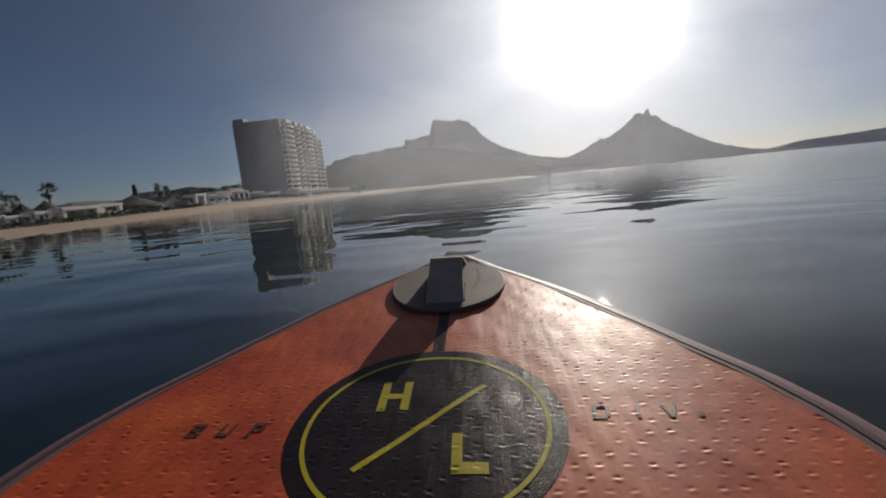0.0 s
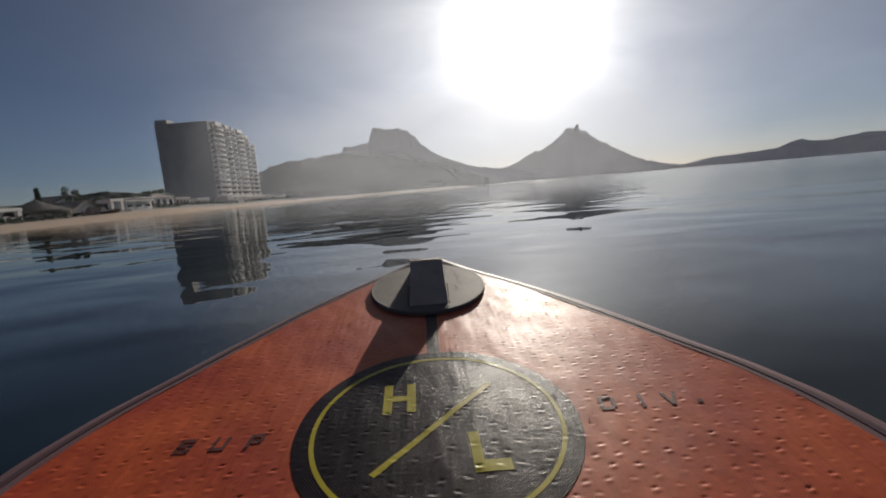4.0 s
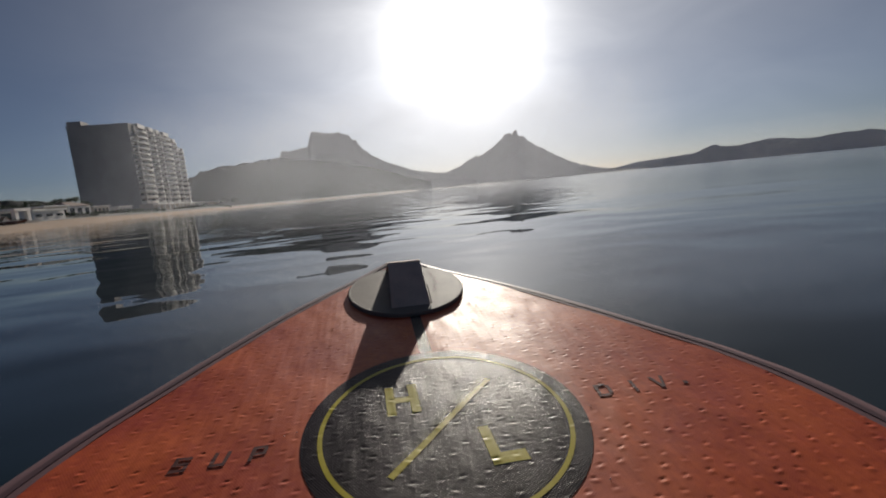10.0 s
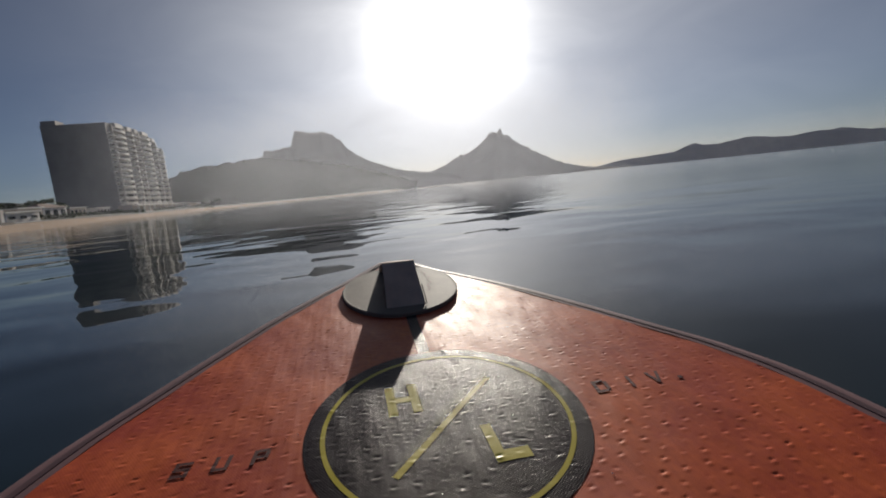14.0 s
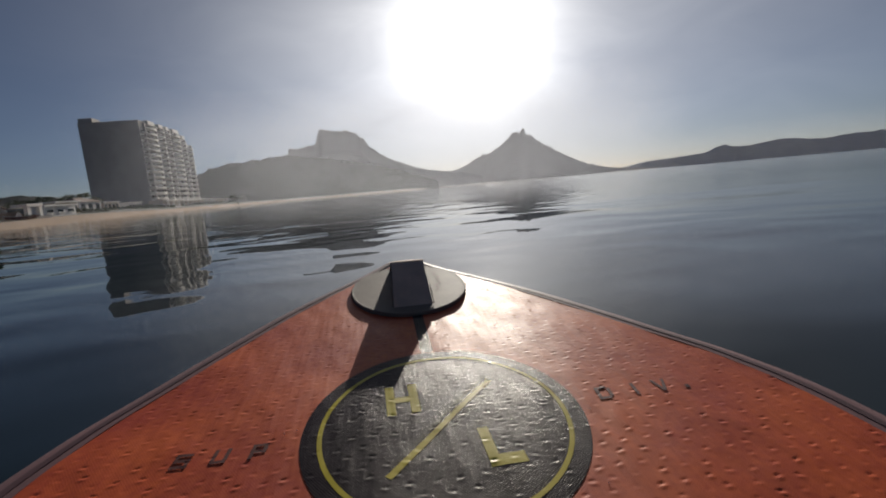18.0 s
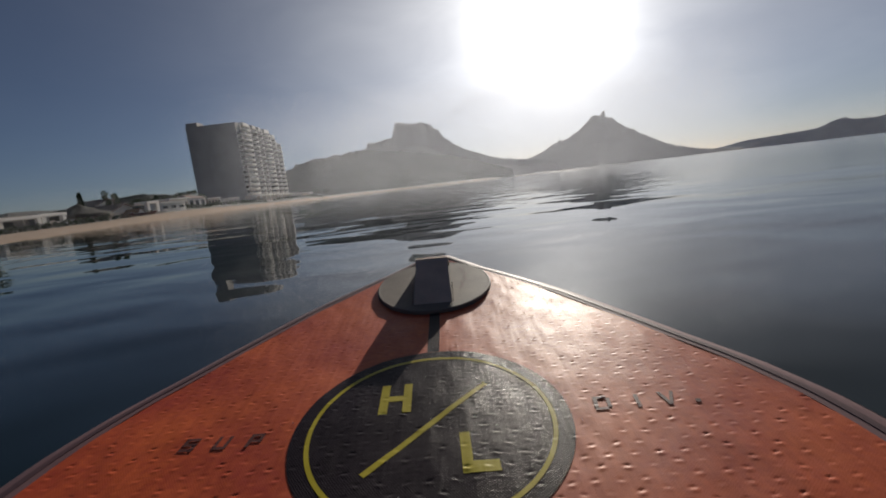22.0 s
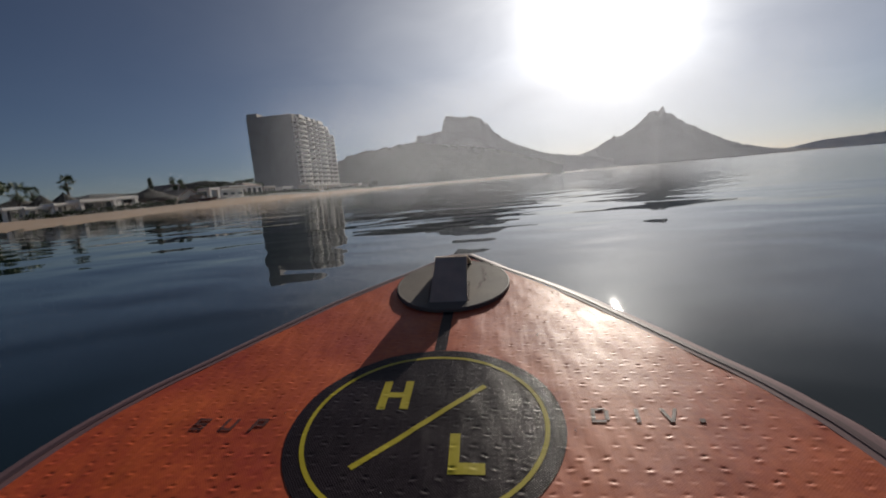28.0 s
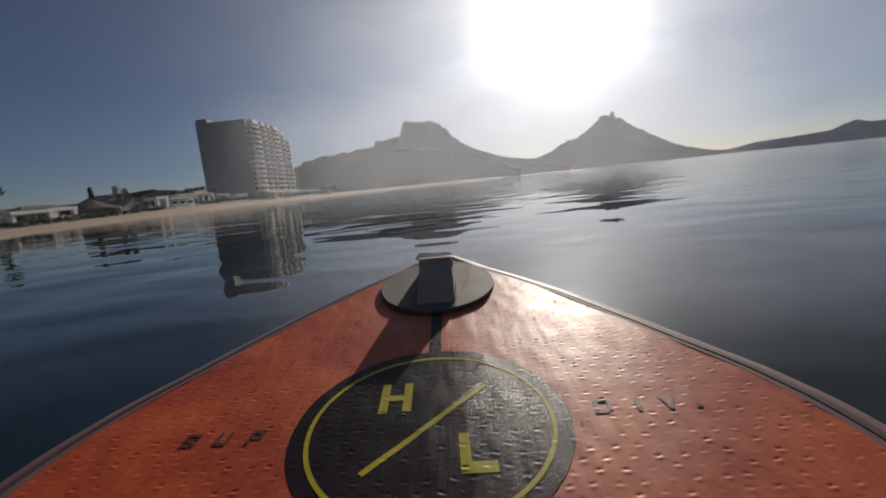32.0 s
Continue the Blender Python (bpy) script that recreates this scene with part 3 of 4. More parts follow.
def build_veil():
    """Fine specks added before the camera to imitate lens veil, thickest towards the sun."""
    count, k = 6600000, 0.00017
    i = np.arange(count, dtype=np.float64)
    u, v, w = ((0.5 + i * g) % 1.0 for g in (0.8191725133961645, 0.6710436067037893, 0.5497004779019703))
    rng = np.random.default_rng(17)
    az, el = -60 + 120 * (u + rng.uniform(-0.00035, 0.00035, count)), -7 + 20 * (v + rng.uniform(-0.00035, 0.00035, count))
    thick = np.interp(az, [a for a, _ in VEIL_BEARING], [c for _, c in VEIL_BEARING]) * np.interp(el, [a for a, _ in VEIL_HEIGHT], [c for _, c in VEIL_HEIGHT])
    # away from the sun the veil keeps to a shallow band at the water
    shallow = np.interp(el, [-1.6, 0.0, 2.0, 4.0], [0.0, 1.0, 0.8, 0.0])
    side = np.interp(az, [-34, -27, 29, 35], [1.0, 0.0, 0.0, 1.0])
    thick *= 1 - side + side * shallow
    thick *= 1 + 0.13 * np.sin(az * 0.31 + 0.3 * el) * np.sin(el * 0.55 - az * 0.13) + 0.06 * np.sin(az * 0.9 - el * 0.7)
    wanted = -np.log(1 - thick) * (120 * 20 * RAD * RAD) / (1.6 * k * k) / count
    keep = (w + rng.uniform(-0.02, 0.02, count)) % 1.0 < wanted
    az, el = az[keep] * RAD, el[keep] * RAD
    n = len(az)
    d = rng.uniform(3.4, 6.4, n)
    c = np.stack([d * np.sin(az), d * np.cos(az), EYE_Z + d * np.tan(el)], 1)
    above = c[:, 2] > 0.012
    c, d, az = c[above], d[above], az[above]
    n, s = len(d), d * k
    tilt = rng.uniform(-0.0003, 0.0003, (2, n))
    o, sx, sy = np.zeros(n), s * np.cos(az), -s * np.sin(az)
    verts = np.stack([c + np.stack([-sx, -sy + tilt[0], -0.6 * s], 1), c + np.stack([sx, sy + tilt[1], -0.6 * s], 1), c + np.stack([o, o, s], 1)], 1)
    me = bpy.data.meshes.new("lens_veil")
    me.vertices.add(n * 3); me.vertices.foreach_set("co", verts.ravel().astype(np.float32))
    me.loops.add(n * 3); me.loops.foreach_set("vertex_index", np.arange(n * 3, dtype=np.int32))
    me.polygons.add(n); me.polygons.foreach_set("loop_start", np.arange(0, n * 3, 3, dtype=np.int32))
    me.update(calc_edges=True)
    me.materials.append(VEIL)
    ob = new("lens_veil", me)
    tagged(ob, "cloud of pale specks imitating lens veil and haze over the bay", "mist", kind="stuff")


build_veil()

# ---------------------------------------------------------------- paddle board
R = 0.115             # radius of the printed ring, the board's unit
NOSE = 4.72 * R
TAIL = -2.35
HALF = [(TAIL / R, 0.02), (TAIL / R + 0.15, 0.7), (TAIL / R + 0.5, 1.2), (TAIL / R + 1.2, 1.7), (TAIL / R + 2.5, 2.15), (-15, 2.65), (-12, 2.95), (-9, 3.18), (-6, 3.34), (-4, 3.40), (-2.5, 3.40), (-1.5, 3.36), (-0.4, 3.24), (0, 3.15), (0.4, 2.99), (0.7, 2.86), (1.0, 2.70), (1.65, 2.38), (2.5, 1.93), (3.0, 1.61), (3.5, 1.25), (4.0, 0.86), (4.4, 0.54), (4.6, 0.36), (4.68, 0.24), (4.72, 0.02)]
BOARD_POSE = pose(-0.0223, 0.3948, 0.1822, 7.96, 1.225, 2.35)


def half_width(y):
    s = y / R
    e = 0.12 if s > -2 or s < -17 else 0.8
    w = (lerp(HALF, s - e) + lerp(HALF, s) * 2 + lerp(HALF, s + e)) / 4 if TAIL / R + 0.15 < s < 4.4 else lerp(HALF, s)
    k = max(0.0, min(1.0, (s - 0.5) / 3.8))
    return w * R * (1.03 - 0.03 * k) + 0.034 * (1 - k) * min(1.0, (s - TAIL / R) / 1.5) + 0.012 * k * min(1.0, (4.72 - s) / 0.5)


def rocker(y):
    """The deck is straight, turns up at the nose and levels out behind the print."""
    if y > 3.85 * R:
        return 0.013 * ((y / R - 3.85) / 0.87) ** 2
    if y > -0.25:
        return 0.0
    u = -0.25 - y
    return 0.139 * u * u / (u + 0.55) if u > 0 else 0.0


random.seed(5)
DENTS = {}
for j in range(-18, 69):
    for i in range(-27, 28):
        x = (i + 0.5 * (j % 2)) * 0.0196 + random.uniform(-0.0022, 0.0022)
        y = j * 0.0127 + random.uniform(-0.0014, 0.0014) - 0.02
        DENTS.setdefault((int(math.floor(x / 0.02)), int(math.floor(y / 0.02))), []).append((x, y, random.choice((0.25, 0.5, 0.75, 0.95, 1.2)) * random.uniform(0.8, 1.2), random.uniform(-0.2, 0.2)))


def deck_z(x, y):
    """Height of the inflated deck: stitched dents and soft swells between them."""
    z = rocker(y) + 0.0012 * noise.noise((x * 14, y * 7, 0.3)) + 0.0004 * noise.noise((x * 60, y * 30, 2))
    cx, cy = int(math.floor(x / 0.02)), int(math.floor(y / 0.02))
    for a in (cx - 1, cx, cx + 1):
        for b in (cy - 1, cy, cy + 1):
            for dx, dy, k, tw in DENTS.get((a, b), ()):
                ex, ey = x - dx, y - dy - tw * (x - dx)
                q = (ex / 0.0024) ** 2 + (ey / 0.00115) ** 2
                if q < 9:
                    z -= 0.00046 * k * math.exp(-q)
                # the pull of each stitch raises a small lip behind it
                q = (ex / 0.0028) ** 2 + ((ey + 0.0031) / 0.0016) ** 2
                if q < 6:
                    z += 0.00031 * k * math.exp(-q)
    return z


board = thing("paddle_board", BOARD_POSE, "orange inflatable paddle board with black print, afloat on the bay", "paddle board")
INSET = 0.061         # from the widest line of the rail to the flat deck


def build_deck():
    rows = []
    ys = list(np.arange(-0.30, NOSE - 0.043, 0.0012))
    back = list(np.linspace(TAIL + 0.03, -0.302, 60))
    for y in back + ys:
        w = max(half_width(y) - INSET, 0.001)
        n = 520
        rows.append([(w * u, y, deck_z(w * u, y) if y >= -0.30 else rocker(y)) for u in np.linspace(-1, 1, n)])
    part("deck", grid_data(rows), DECK, board, "dimpled orange drop-stitch deck", smooth=True)


def rail_rows(profile, y0=TAIL, y1=NOSE):
    out = []
    ys = list(np.linspace(y0, y0 + 0.15, 14)) + list(np.linspace(y0 + 0.16, -0.3, 40)) + list(np.linspace(-0.29, y1, 130))
    for dx, z in profile:
        end = y1 - dx * 0.7
        side = [(max(half_width(y) - dx, 0.0005), min(y, end), rocker(min(y, end)) + z) for y in ys]
        tip = (0.0, end, rocker(end) + z)
        out.append([(-a, b, c) for a, b, c in side] + [tip] + [(a, b, c) for a, b, c in reversed(side)])
    return out


build_deck()
THICK = 0.125
curve = [(INSET * a, -b) for a, b in ((1, 0.0), (0.85, 0.0003), (0.7, 0.0012), (0.55, 0.0030), (0.4, 0.0065), (0.26, 0.0125), (0.14, 0.0220), (0.05, 0.038), (0.0, 0.060), (0.04, 0.080), (0.15, 0.100), (0.4, 0.117), (0.7, 0.124), (1.0, THICK))]
part("stripe", grid_data(rail_rows([(INSET - 0.0085, -0.0022), (INSET - 0.009, 0.0004), (INSET - 0.0135, 0.0001), (INSET - 0.0175, -0.0004), (INSET - 0.0185, -0.0032)])), STRIPE, board, "dark seam line along the rail")
part("rail", grid_data(rail_rows(curve)), RAIL, board, "mauve-grey rounded side rail", smooth=True)
# pale strip added for the light caught on the rail's outer top edge
part("edge_glint", grid_data(rail_rows([(INSET * a - 0.0006, -b) for a, b in ((0.33, 0.0092), (0.26, 0.0122), (0.20, 0.0168), (0.15, 0.0210))])), EDGE_GLINT, board, "pale grey strip imitating light caught along the rail edge", smooth=True)
rows = []
for y in np.linspace(TAIL, NOSE - 0.043, 60):
    w = max(half_width(y) - INSET, 0.001)
    rows.append([(w * u, y, rocker(y) - THICK - 0.002) for u in np.linspace(-1, 1, 9)])
part("bottom", grid_data(rows), RAIL, board, "pale underside of the hull", smooth=True)


def draped(name, rows, mat, lift, label=""):
    """A print that lies on the dented deck."""
    pts = [[(x, y, deck_z(x, y) + lift) for x, y in r] for r in rows]
    return part(name, grid_data(pts), mat, board, label, smooth=True)


def polar(r0, r1, n=560, step=0.0013):
    k = max(2, int((r1 - r0) / step) + 1)
    return [[(r * math.cos(a), r * math.sin(a)) for a in np.linspace(0, 2 * math.pi, n)] for r in np.linspace(r1, r0, k)]


def quad(a, b, c, d, step=0.0018):
    """A four-cornered patch; a-b and d-c are its long sides."""
    a, b, c, d = [Vector((p[0] * R, p[1] * R)) for p in (a, b, c, d)]
    n, k = max(2, int((b - a).length / step) + 1), max(2, int((d - a).length / step) + 1)
    return [[tuple((a.lerp(b, u)).lerp(d.lerp(c, u), v)) for u in np.linspace(0, 1, n)] for v in np.linspace(0, 1, k)]


draped("emblem_disc", polar(0.0005, 1.148 * R), EMBLEM, 0.00035, "matt black printed disc")
draped("ring", polar(0.983 * R, 1.020 * R, 400, 0.0012), YELLOW, 0.0006, "thin yellow printed ring")
draped("slash", quad((-0.508, -0.520), (0.472, 0.510), (0.513, 0.476), (-0.467, -0.554)), YELLOW, 0.0006)


def letter(name, strokes, mat, lift, cx, cy, w, h, turn=0.0, slant=0.0):
    """A printed capital from straight strokes, given on a unit square."""
    bm_v, bm_f = [], []
    c, s = math.cos(turn * RAD), math.sin(turn * RAD)
    for st in strokes:
        pts = []
        for (px, py) in st:
            x, y = (px - 0.5 + slant * (py - 0.5)) * w, (py - 0.5) * h
            pts.append((cx + c * x - s * y, cy + s * x + c * y))
        v, f = grid_data([[(x, y, deck_z(x, y) + lift) for x, y in r] for r in quad(*pts, step=0.0009)])
        bm_f += [tuple(i + len(bm_v) for i in face) for face in f]
        bm_v += v
    part(name, (bm_v, bm_f), mat, board, smooth=True)


def bar(x0, y0, x1, y1):
    return [(x0, y0), (x1, y0), (x1, y1), (x0, y1)]


T = 0.27
letter("letter_h", [bar(0, 0, T, 1), bar(1 - T, 0, 1, 1), bar(T, 0.40, 1 - T, 0.58)], YELLOW, 0.0006, -0.325, 0.365, 0.285, 0.42, 1)
letter("letter_l", [bar(0, 0, 0.30, 1), bar(0.30, 0, 1, 0.26)], YELLOW, 0.0006, 0.37, -0.37, 0.27, 0.42, 0, -0.05)
S = [bar(0, 0.80, 1, 1), bar(0, 0.60, 0.26, 0.80), bar(0, 0.40, 1, 0.60), bar(0.74, 0.20, 1, 0.40), bar(0, 0, 1, 0.20)]
U = [bar(0, 0.20, 0.26, 1), bar(0.74, 0.20, 1, 1), bar(0.04, 0, 0.96, 0.20)]
P = [bar(0, 0, 0.26, 1), bar(0.26, 0.80, 0.96, 1), bar(0.74, 0.56, 1, 0.80), bar(0.26, 0.36, 0.96, 0.56)]
D = [bar(0, 0, 0.24, 1), bar(0.24, 0.82, 0.8, 1), bar(0.76, 0.18, 1, 0.86), bar(0.24, 0, 0.8, 0.18)]
I = [bar(0.38, 0, 0.62, 1)]
V = [[(0, 1), (0.22, 1), (0.60, 0), (0.40, 0)], [(0.78, 1), (1, 1), (0.60, 0), (0.40, 0)]]
DOT = [bar(0.3, 0, 0.6, 0.24)]
for name, strokes, cx, cy in (("letter_s", S, -2.0, -0.05), ("letter_u", U, -1.725, -0.05), ("letter_p", P, -1.45, -0.05)):
    letter(name, strokes, LETTER, 0.00055, cx, cy, 0.122, 0.155, -2, 0.10)
for name, strokes, cx, cy in (("letter_d", D, 1.43, 0.06), ("letter_i", I, 1.72, 0.06), ("letter_v", V, 1.97, 0.06), ("full_stop", DOT, 2.2, 0.06)):
    letter(name, strokes, LETTER, 0.00055, cx, cy, 0.14, 0.175, -2, 0.1)
draped("centre_strap", quad((-0.065, 1.15), (-0.065, 2.25), (0.065, 2.25), (0.065, 1.15)), EMBLEM, 0.0005, "dark centre-line strip")


def build_nose_handle():
    cx, cy, rx, ry, t = -0.02 * R, 3.12 * R, 0.84 * R, 1.0 * R, 0.006
    ang = np.linspace(0, 2 * math.pi, 73)

    def loop(k, z):
        return [(cx + rx * k * math.cos(a), cy + ry * k * math.sin(a), z) for a in ang]
    pad = part("handle_pad", grid_data([loop(1.0, -0.003), loop(1.0, t - 0.002), loop(0.99, t - 0.0004), loop(0.975, t), loop(0.955, t - 0.0003), loop(0.5, t - 0.0005), loop(0.001, t - 0.0005)]), RUBBER, board, "grey rubber oval patch with a raised rim", smooth=False)
    # webbing loop that stands up from the patch
    n, w = 28, 0.235 * R
    path = []
    for i in range(n + 1):
        u = i / n
        y = cy - 0.76 * R + 1.62 * R * u
        rise_z = 0.0415 * (min(1.0, u / 0.47) ** 0.85 if u < 0.47 else 1 - ((u - 0.47) / 0.53) ** 1.25)
        path.append((y, t - 0.004 + rise_z * 1.12))
    rows = []
    for k in (0, 1, 2, 3, 4):
        row = []
        for y, z in path:
            flare = 1.0 + 0.09 * max(0.0, 1 - (z - t) / 0.03) * (1 if y < cy else 0.4)
            x, dz = [(-w * flare, 0), (w * flare, 0), (w * flare, 0.003), (-w * flare, 0.003), (-w * flare, 0)][k]
            row.append((cx + x, y, z + dz))
        rows.append(row)
    v, f = grid_data(rows)
    m = n + 1
    f += [(0, m, 2 * m, 3 * m), (n, m + n, 2 * m + n, 3 * m + n)]
    part("handle_loop", (v, f), WEBBING, board, "dark grey webbing grab handle", smooth=False)
    for sx in (-1, 1):
        stitch = bmesh.new()
        for k in range(7):
            y = cy - 0.78 * R + k * 0.006
            box(stitch, cx + sx * w * 1.15 - 0.0006, cx + sx * w * 1.15 + 0.0006, y, y + 0.004, t + 0.0012 + k * 0.0022, t + 0.006 + k * 0.0022)
        part("stitching", stitch, RUBBER, board)


    # pale zigzag scuff across the patch
    zig = [(0.40, 0.62), (0.47, 0.50), (0.42, 0.40), (0.50, 0.30), (0.44, 0.18), (0.49, 0.06), (0.40, -0.06), (0.43, -0.18), (0.36, -0.30)]
    rows = [[(cx + (x + o) * R, cy + y * R, t + 0.0002) for x, y in zig] for o in (-0.007, 0.009)]
    part("scuff_mark", grid_data(rows), RAIL, pad, "pale zigzag scuff")


build_nose_handle()

# dried salt grains on the deck
grain = bmesh.new()
bmesh.ops.create_icosphere(grain, subdivisions=1, radius=0.0005)
grain = mesh_of("salt_grain", grain, STUCCO)
random.seed(23)
for k in range(16):
    x, y = random.uniform(-1.9, 1.3) * R, random.uniform(-1.1, 1.6) * R
    part("salt_grain", grain, None, board, "white dried salt grain" if k == 0 else "", m=Matrix.Translation((x, y, deck_z(x, y) + 0.0005)))

# ---------------------------------------------------------------- tower block
def build_tower():
    # front corner, then the sea front runs away along the beach
    p1, p2 = at(-26.1, 310), at(-21.9, 378)
    along = (p2 - p1).normalized()
    turn = math.atan2(along.y, along.x)
    length, depth, base, storeys, sh = 76.0, 33.0, 5.0, 14, 3.15
    g = 3.0
    m = Matrix.Translation((p1.x, p1.y, g)) @ Matrix.Rotation(turn, 4, "Z")
    tower = thing("apartment_tower", m, "tall grey concrete beach apartment tower with white curved balconies", "building")
    top = base + storeys * sh
    # x runs along the sea front, y points inland
    part("wall", boxed(0, 56, 2.2, depth, -3, top), TOWER_WALL, tower, "bare grey concrete end wall and body")
    part("wing", boxed(56, 67, 2.2, depth, -3, top - 0.8 * sh), TOWER_WALL, tower, "lower stepped wing")
    part("wing", boxed(67, length, 2.2, depth, -3, top - 1.7 * sh), TOWER_WALL, tower, "lower stepped wing")
    part("parapet", box(boxed(-0.3, 56.3, 1.9, 2.5, top, top + 1.0), -0.3, 0.3, 1.9, depth, top, top + 1.0), TOWER_WALL, tower)
    part("stair_tower", boxed(1, 9, depth - 7, depth, top, top + 3.6), TOWER_WALL, tower)
    part("lift_house", boxed(14, 30, 14, 24, top, top + 2.6), TOWER_WALL, tower)
    part("podium", boxed(-4, length + 10, -5, 2.2, -3, base - 0.8), BEIGE, tower, "low beige ground-floor podium")
    bays = [(2.4, 4.2), (12.6, 12.5), (25.6, 7.6), (35.0, 5.6), (48.0, 12.5), (60.2, 6.4), (70.6, 8.4)]
    for cx, w in bays:
        # one balcony mesh and one window mesh per bay, shared by its storeys
        bm = bmesh.new()
        segs = 10
        for z0, z1, inset in ((-0.16, 0.16, 0.0), (0.16, 1.15, 0.06)):
            outer, inner = [], []
            for i in range(segs + 1):
                a = math.pi * i / segs
                outer.append((-math.cos(a) * (w / 2 - inset), 2.2 - math.sin(a) ** 0.7 * (3.0 - inset)))
                inner.append((-math.cos(a) * (w / 2 - 0.22), 2.2 - math.sin(a) ** 0.7 * 2.75))
            if z0 < 0:
                inner = [(x, 2.2) for x, _ in outer]
            ring = [[(x, y, z) for x, y in pts] for pts, z in ((inner, z0), (outer, z0), (outer, z1), (inner, z1), (inner, z0))]
            v, f = grid_data(ring)
            vs = [bm.verts.new(p) for p in v]
            for q in f:
                try:
                    bm.faces.new([vs[i] for i in q])
                except ValueError:
                    pass
        bal = mesh_of("balcony", bm, PALE_CONCRETE)
        win = mesh_of("window", boxed(-w / 2 + 0.5, w / 2 - 0.5, 2.02, 2.17, 0.2, 2.5), GLASS_DARK)
        for s in range(storeys - (1 if cx < 5 else 2 if cx > 68 else 1 if cx > 56 else 0)):
            z = base + s * sh
            part("balcony", bal, None, tower, "white curved balcony" if s == 0 else "", m=Matrix.Translation((cx, 0, z)))
            part("window", win, None, tower, m=Matrix.Translation((cx, 0, z)))
    for cx in (5.4, 20.4, 30.8, 39.8, 55.7, 64.9, 75.4):
        part("pier", boxed(cx - 0.7, cx + 0.7, 1.2, 2.2, 0, top - (1.7 * sh if cx > 67 else 0.8 * sh if cx > 56 else 0)), TOWER_WALL, tower)
    # the balcony stacks end in raised caps along the roof edge
    for cx, w, z in ((12.6, 9.0, top), (25.6, 5.6, top), (35.0, 4.2, top), (48.0, 9.0, top), (60.2, 4.6, top - 0.8 * sh)):
        part("roof_cap", boxed(cx - w / 2, cx + w / 2, 0.6, 3.6, z - 0.4, z + 2.0, bevel=0.15), PALE_CONCRETE, tower)
    for y in (8.0, 15.5, 23.0):
        part("roof_vent", boxed(3.0, 5.2, y, y + 2.4, top, top + 1.7), TOWER_WALL, tower)
    for k in range(11):
        x = 2 + k * 7.6
        part("column", boxed(x - 0.35, x + 0.35, -5.9, -5.2, -3, base - 1.4, bevel=0.05), STUCCO, tower)
    part("canopy", boxed(-3, length + 8, -7, -5, base - 1.4, base - 0.9), STUCCO, tower)


build_tower()


# ---------------------------------------------------------------- plants
random.seed(11)


def frond_mesh(stalk, fan, droop):
    """A fan-palm leaf: a stalk and a pleated, split fan."""
    v, f = [], []
    n = 6
    for i in range(n):
        x0, x1 = stalk * i / n, stalk * (i + 1) / n
        z0, z1 = -droop * x0 * x0, -droop * x1 * x1
        b = len(v)
        v += [(x0, -0.03, z0), (x0, 0.03, z0), (x1, 0.025, z1), (x1, -0.025, z1)]
        f.append((b, b + 1, b + 2, b + 3))
    zs = -droop * stalk * stalk
    for k in range(15):
        a = (k - 7) * 15 * RAD
        r = fan * (1.0 - 0.25 * abs(k - 7) / 7)
        w = 0.058 * fan
        c, s_ = math.cos(a), math.sin(a)
        b = len(v)
        v += [(stalk, 0, zs), (stalk + c * r * 0.6 - s_ * w, s_ * r * 0.6 + c * w, zs - 0.10 * fan), (stalk + c * r, s_ * r, zs - 0.38 * fan * (1 + droop)), (stalk + c * r * 0.6 + s_ * w, s_ * r * 0.6 - c * w, zs - 0.10 * fan)]
        f.append((b, b + 1, b + 2, b + 3))
    return mesh_of("frond", (v, f), FROND)


FRONDS = [frond_mesh(1.0, 0.8, 0.22), frond_mesh(0.8, 0.7, 0.5), frond_mesh(0.95, 0.8, 0.1)]


def palm(az, d, top, lean=0.0, size=1.0, base=None):
    z0 = ground_z(az, d) if base is None else base
    h = top - z0 - 1.0 * size
    p = thing("palm_tree", pose(*at(az, d, z0), 0, 0, random.uniform(0, 360)), "tall fan palm with a ragged dark green crown behind the beach", "palm tree", "palms behind the beach")
    rows = []
    for i in range(14):
        u = i / 13
        r = (0.26 - 0.10 * u + 0.02 * (i % 2)) * size * (1.5 - 0.5 * min(1, u * 6))
        rows.append([(lean * u * u * h + r * math.cos(a), r * math.sin(a), u * h - (0.3 if i == 0 else 0)) for a in np.linspace(0, 2 * math.pi, 9)])
    part("trunk", grid_data(rows), BARK, p, smooth=True)
    for k in range(34):
        # a round head: young leaves stand up, old ones hang
        me = FRONDS[2 if k < 11 else 0 if k < 25 else 1]
        tilt = (-82, -35) if k < 11 else ((-35, 25) if k < 25 else (25, 62))
        m = Matrix.Translation((lean * h, 0, h)) @ Matrix.Rotation(random.uniform(0, 2 * math.pi), 4, "Z") @ Matrix.Rotation(random.uniform(*tilt) * RAD, 4, "Y") @ Matrix.Scale(size * random.uniform(0.9, 1.15), 4)
        part("frond", me, None, p, m=m)
    return p


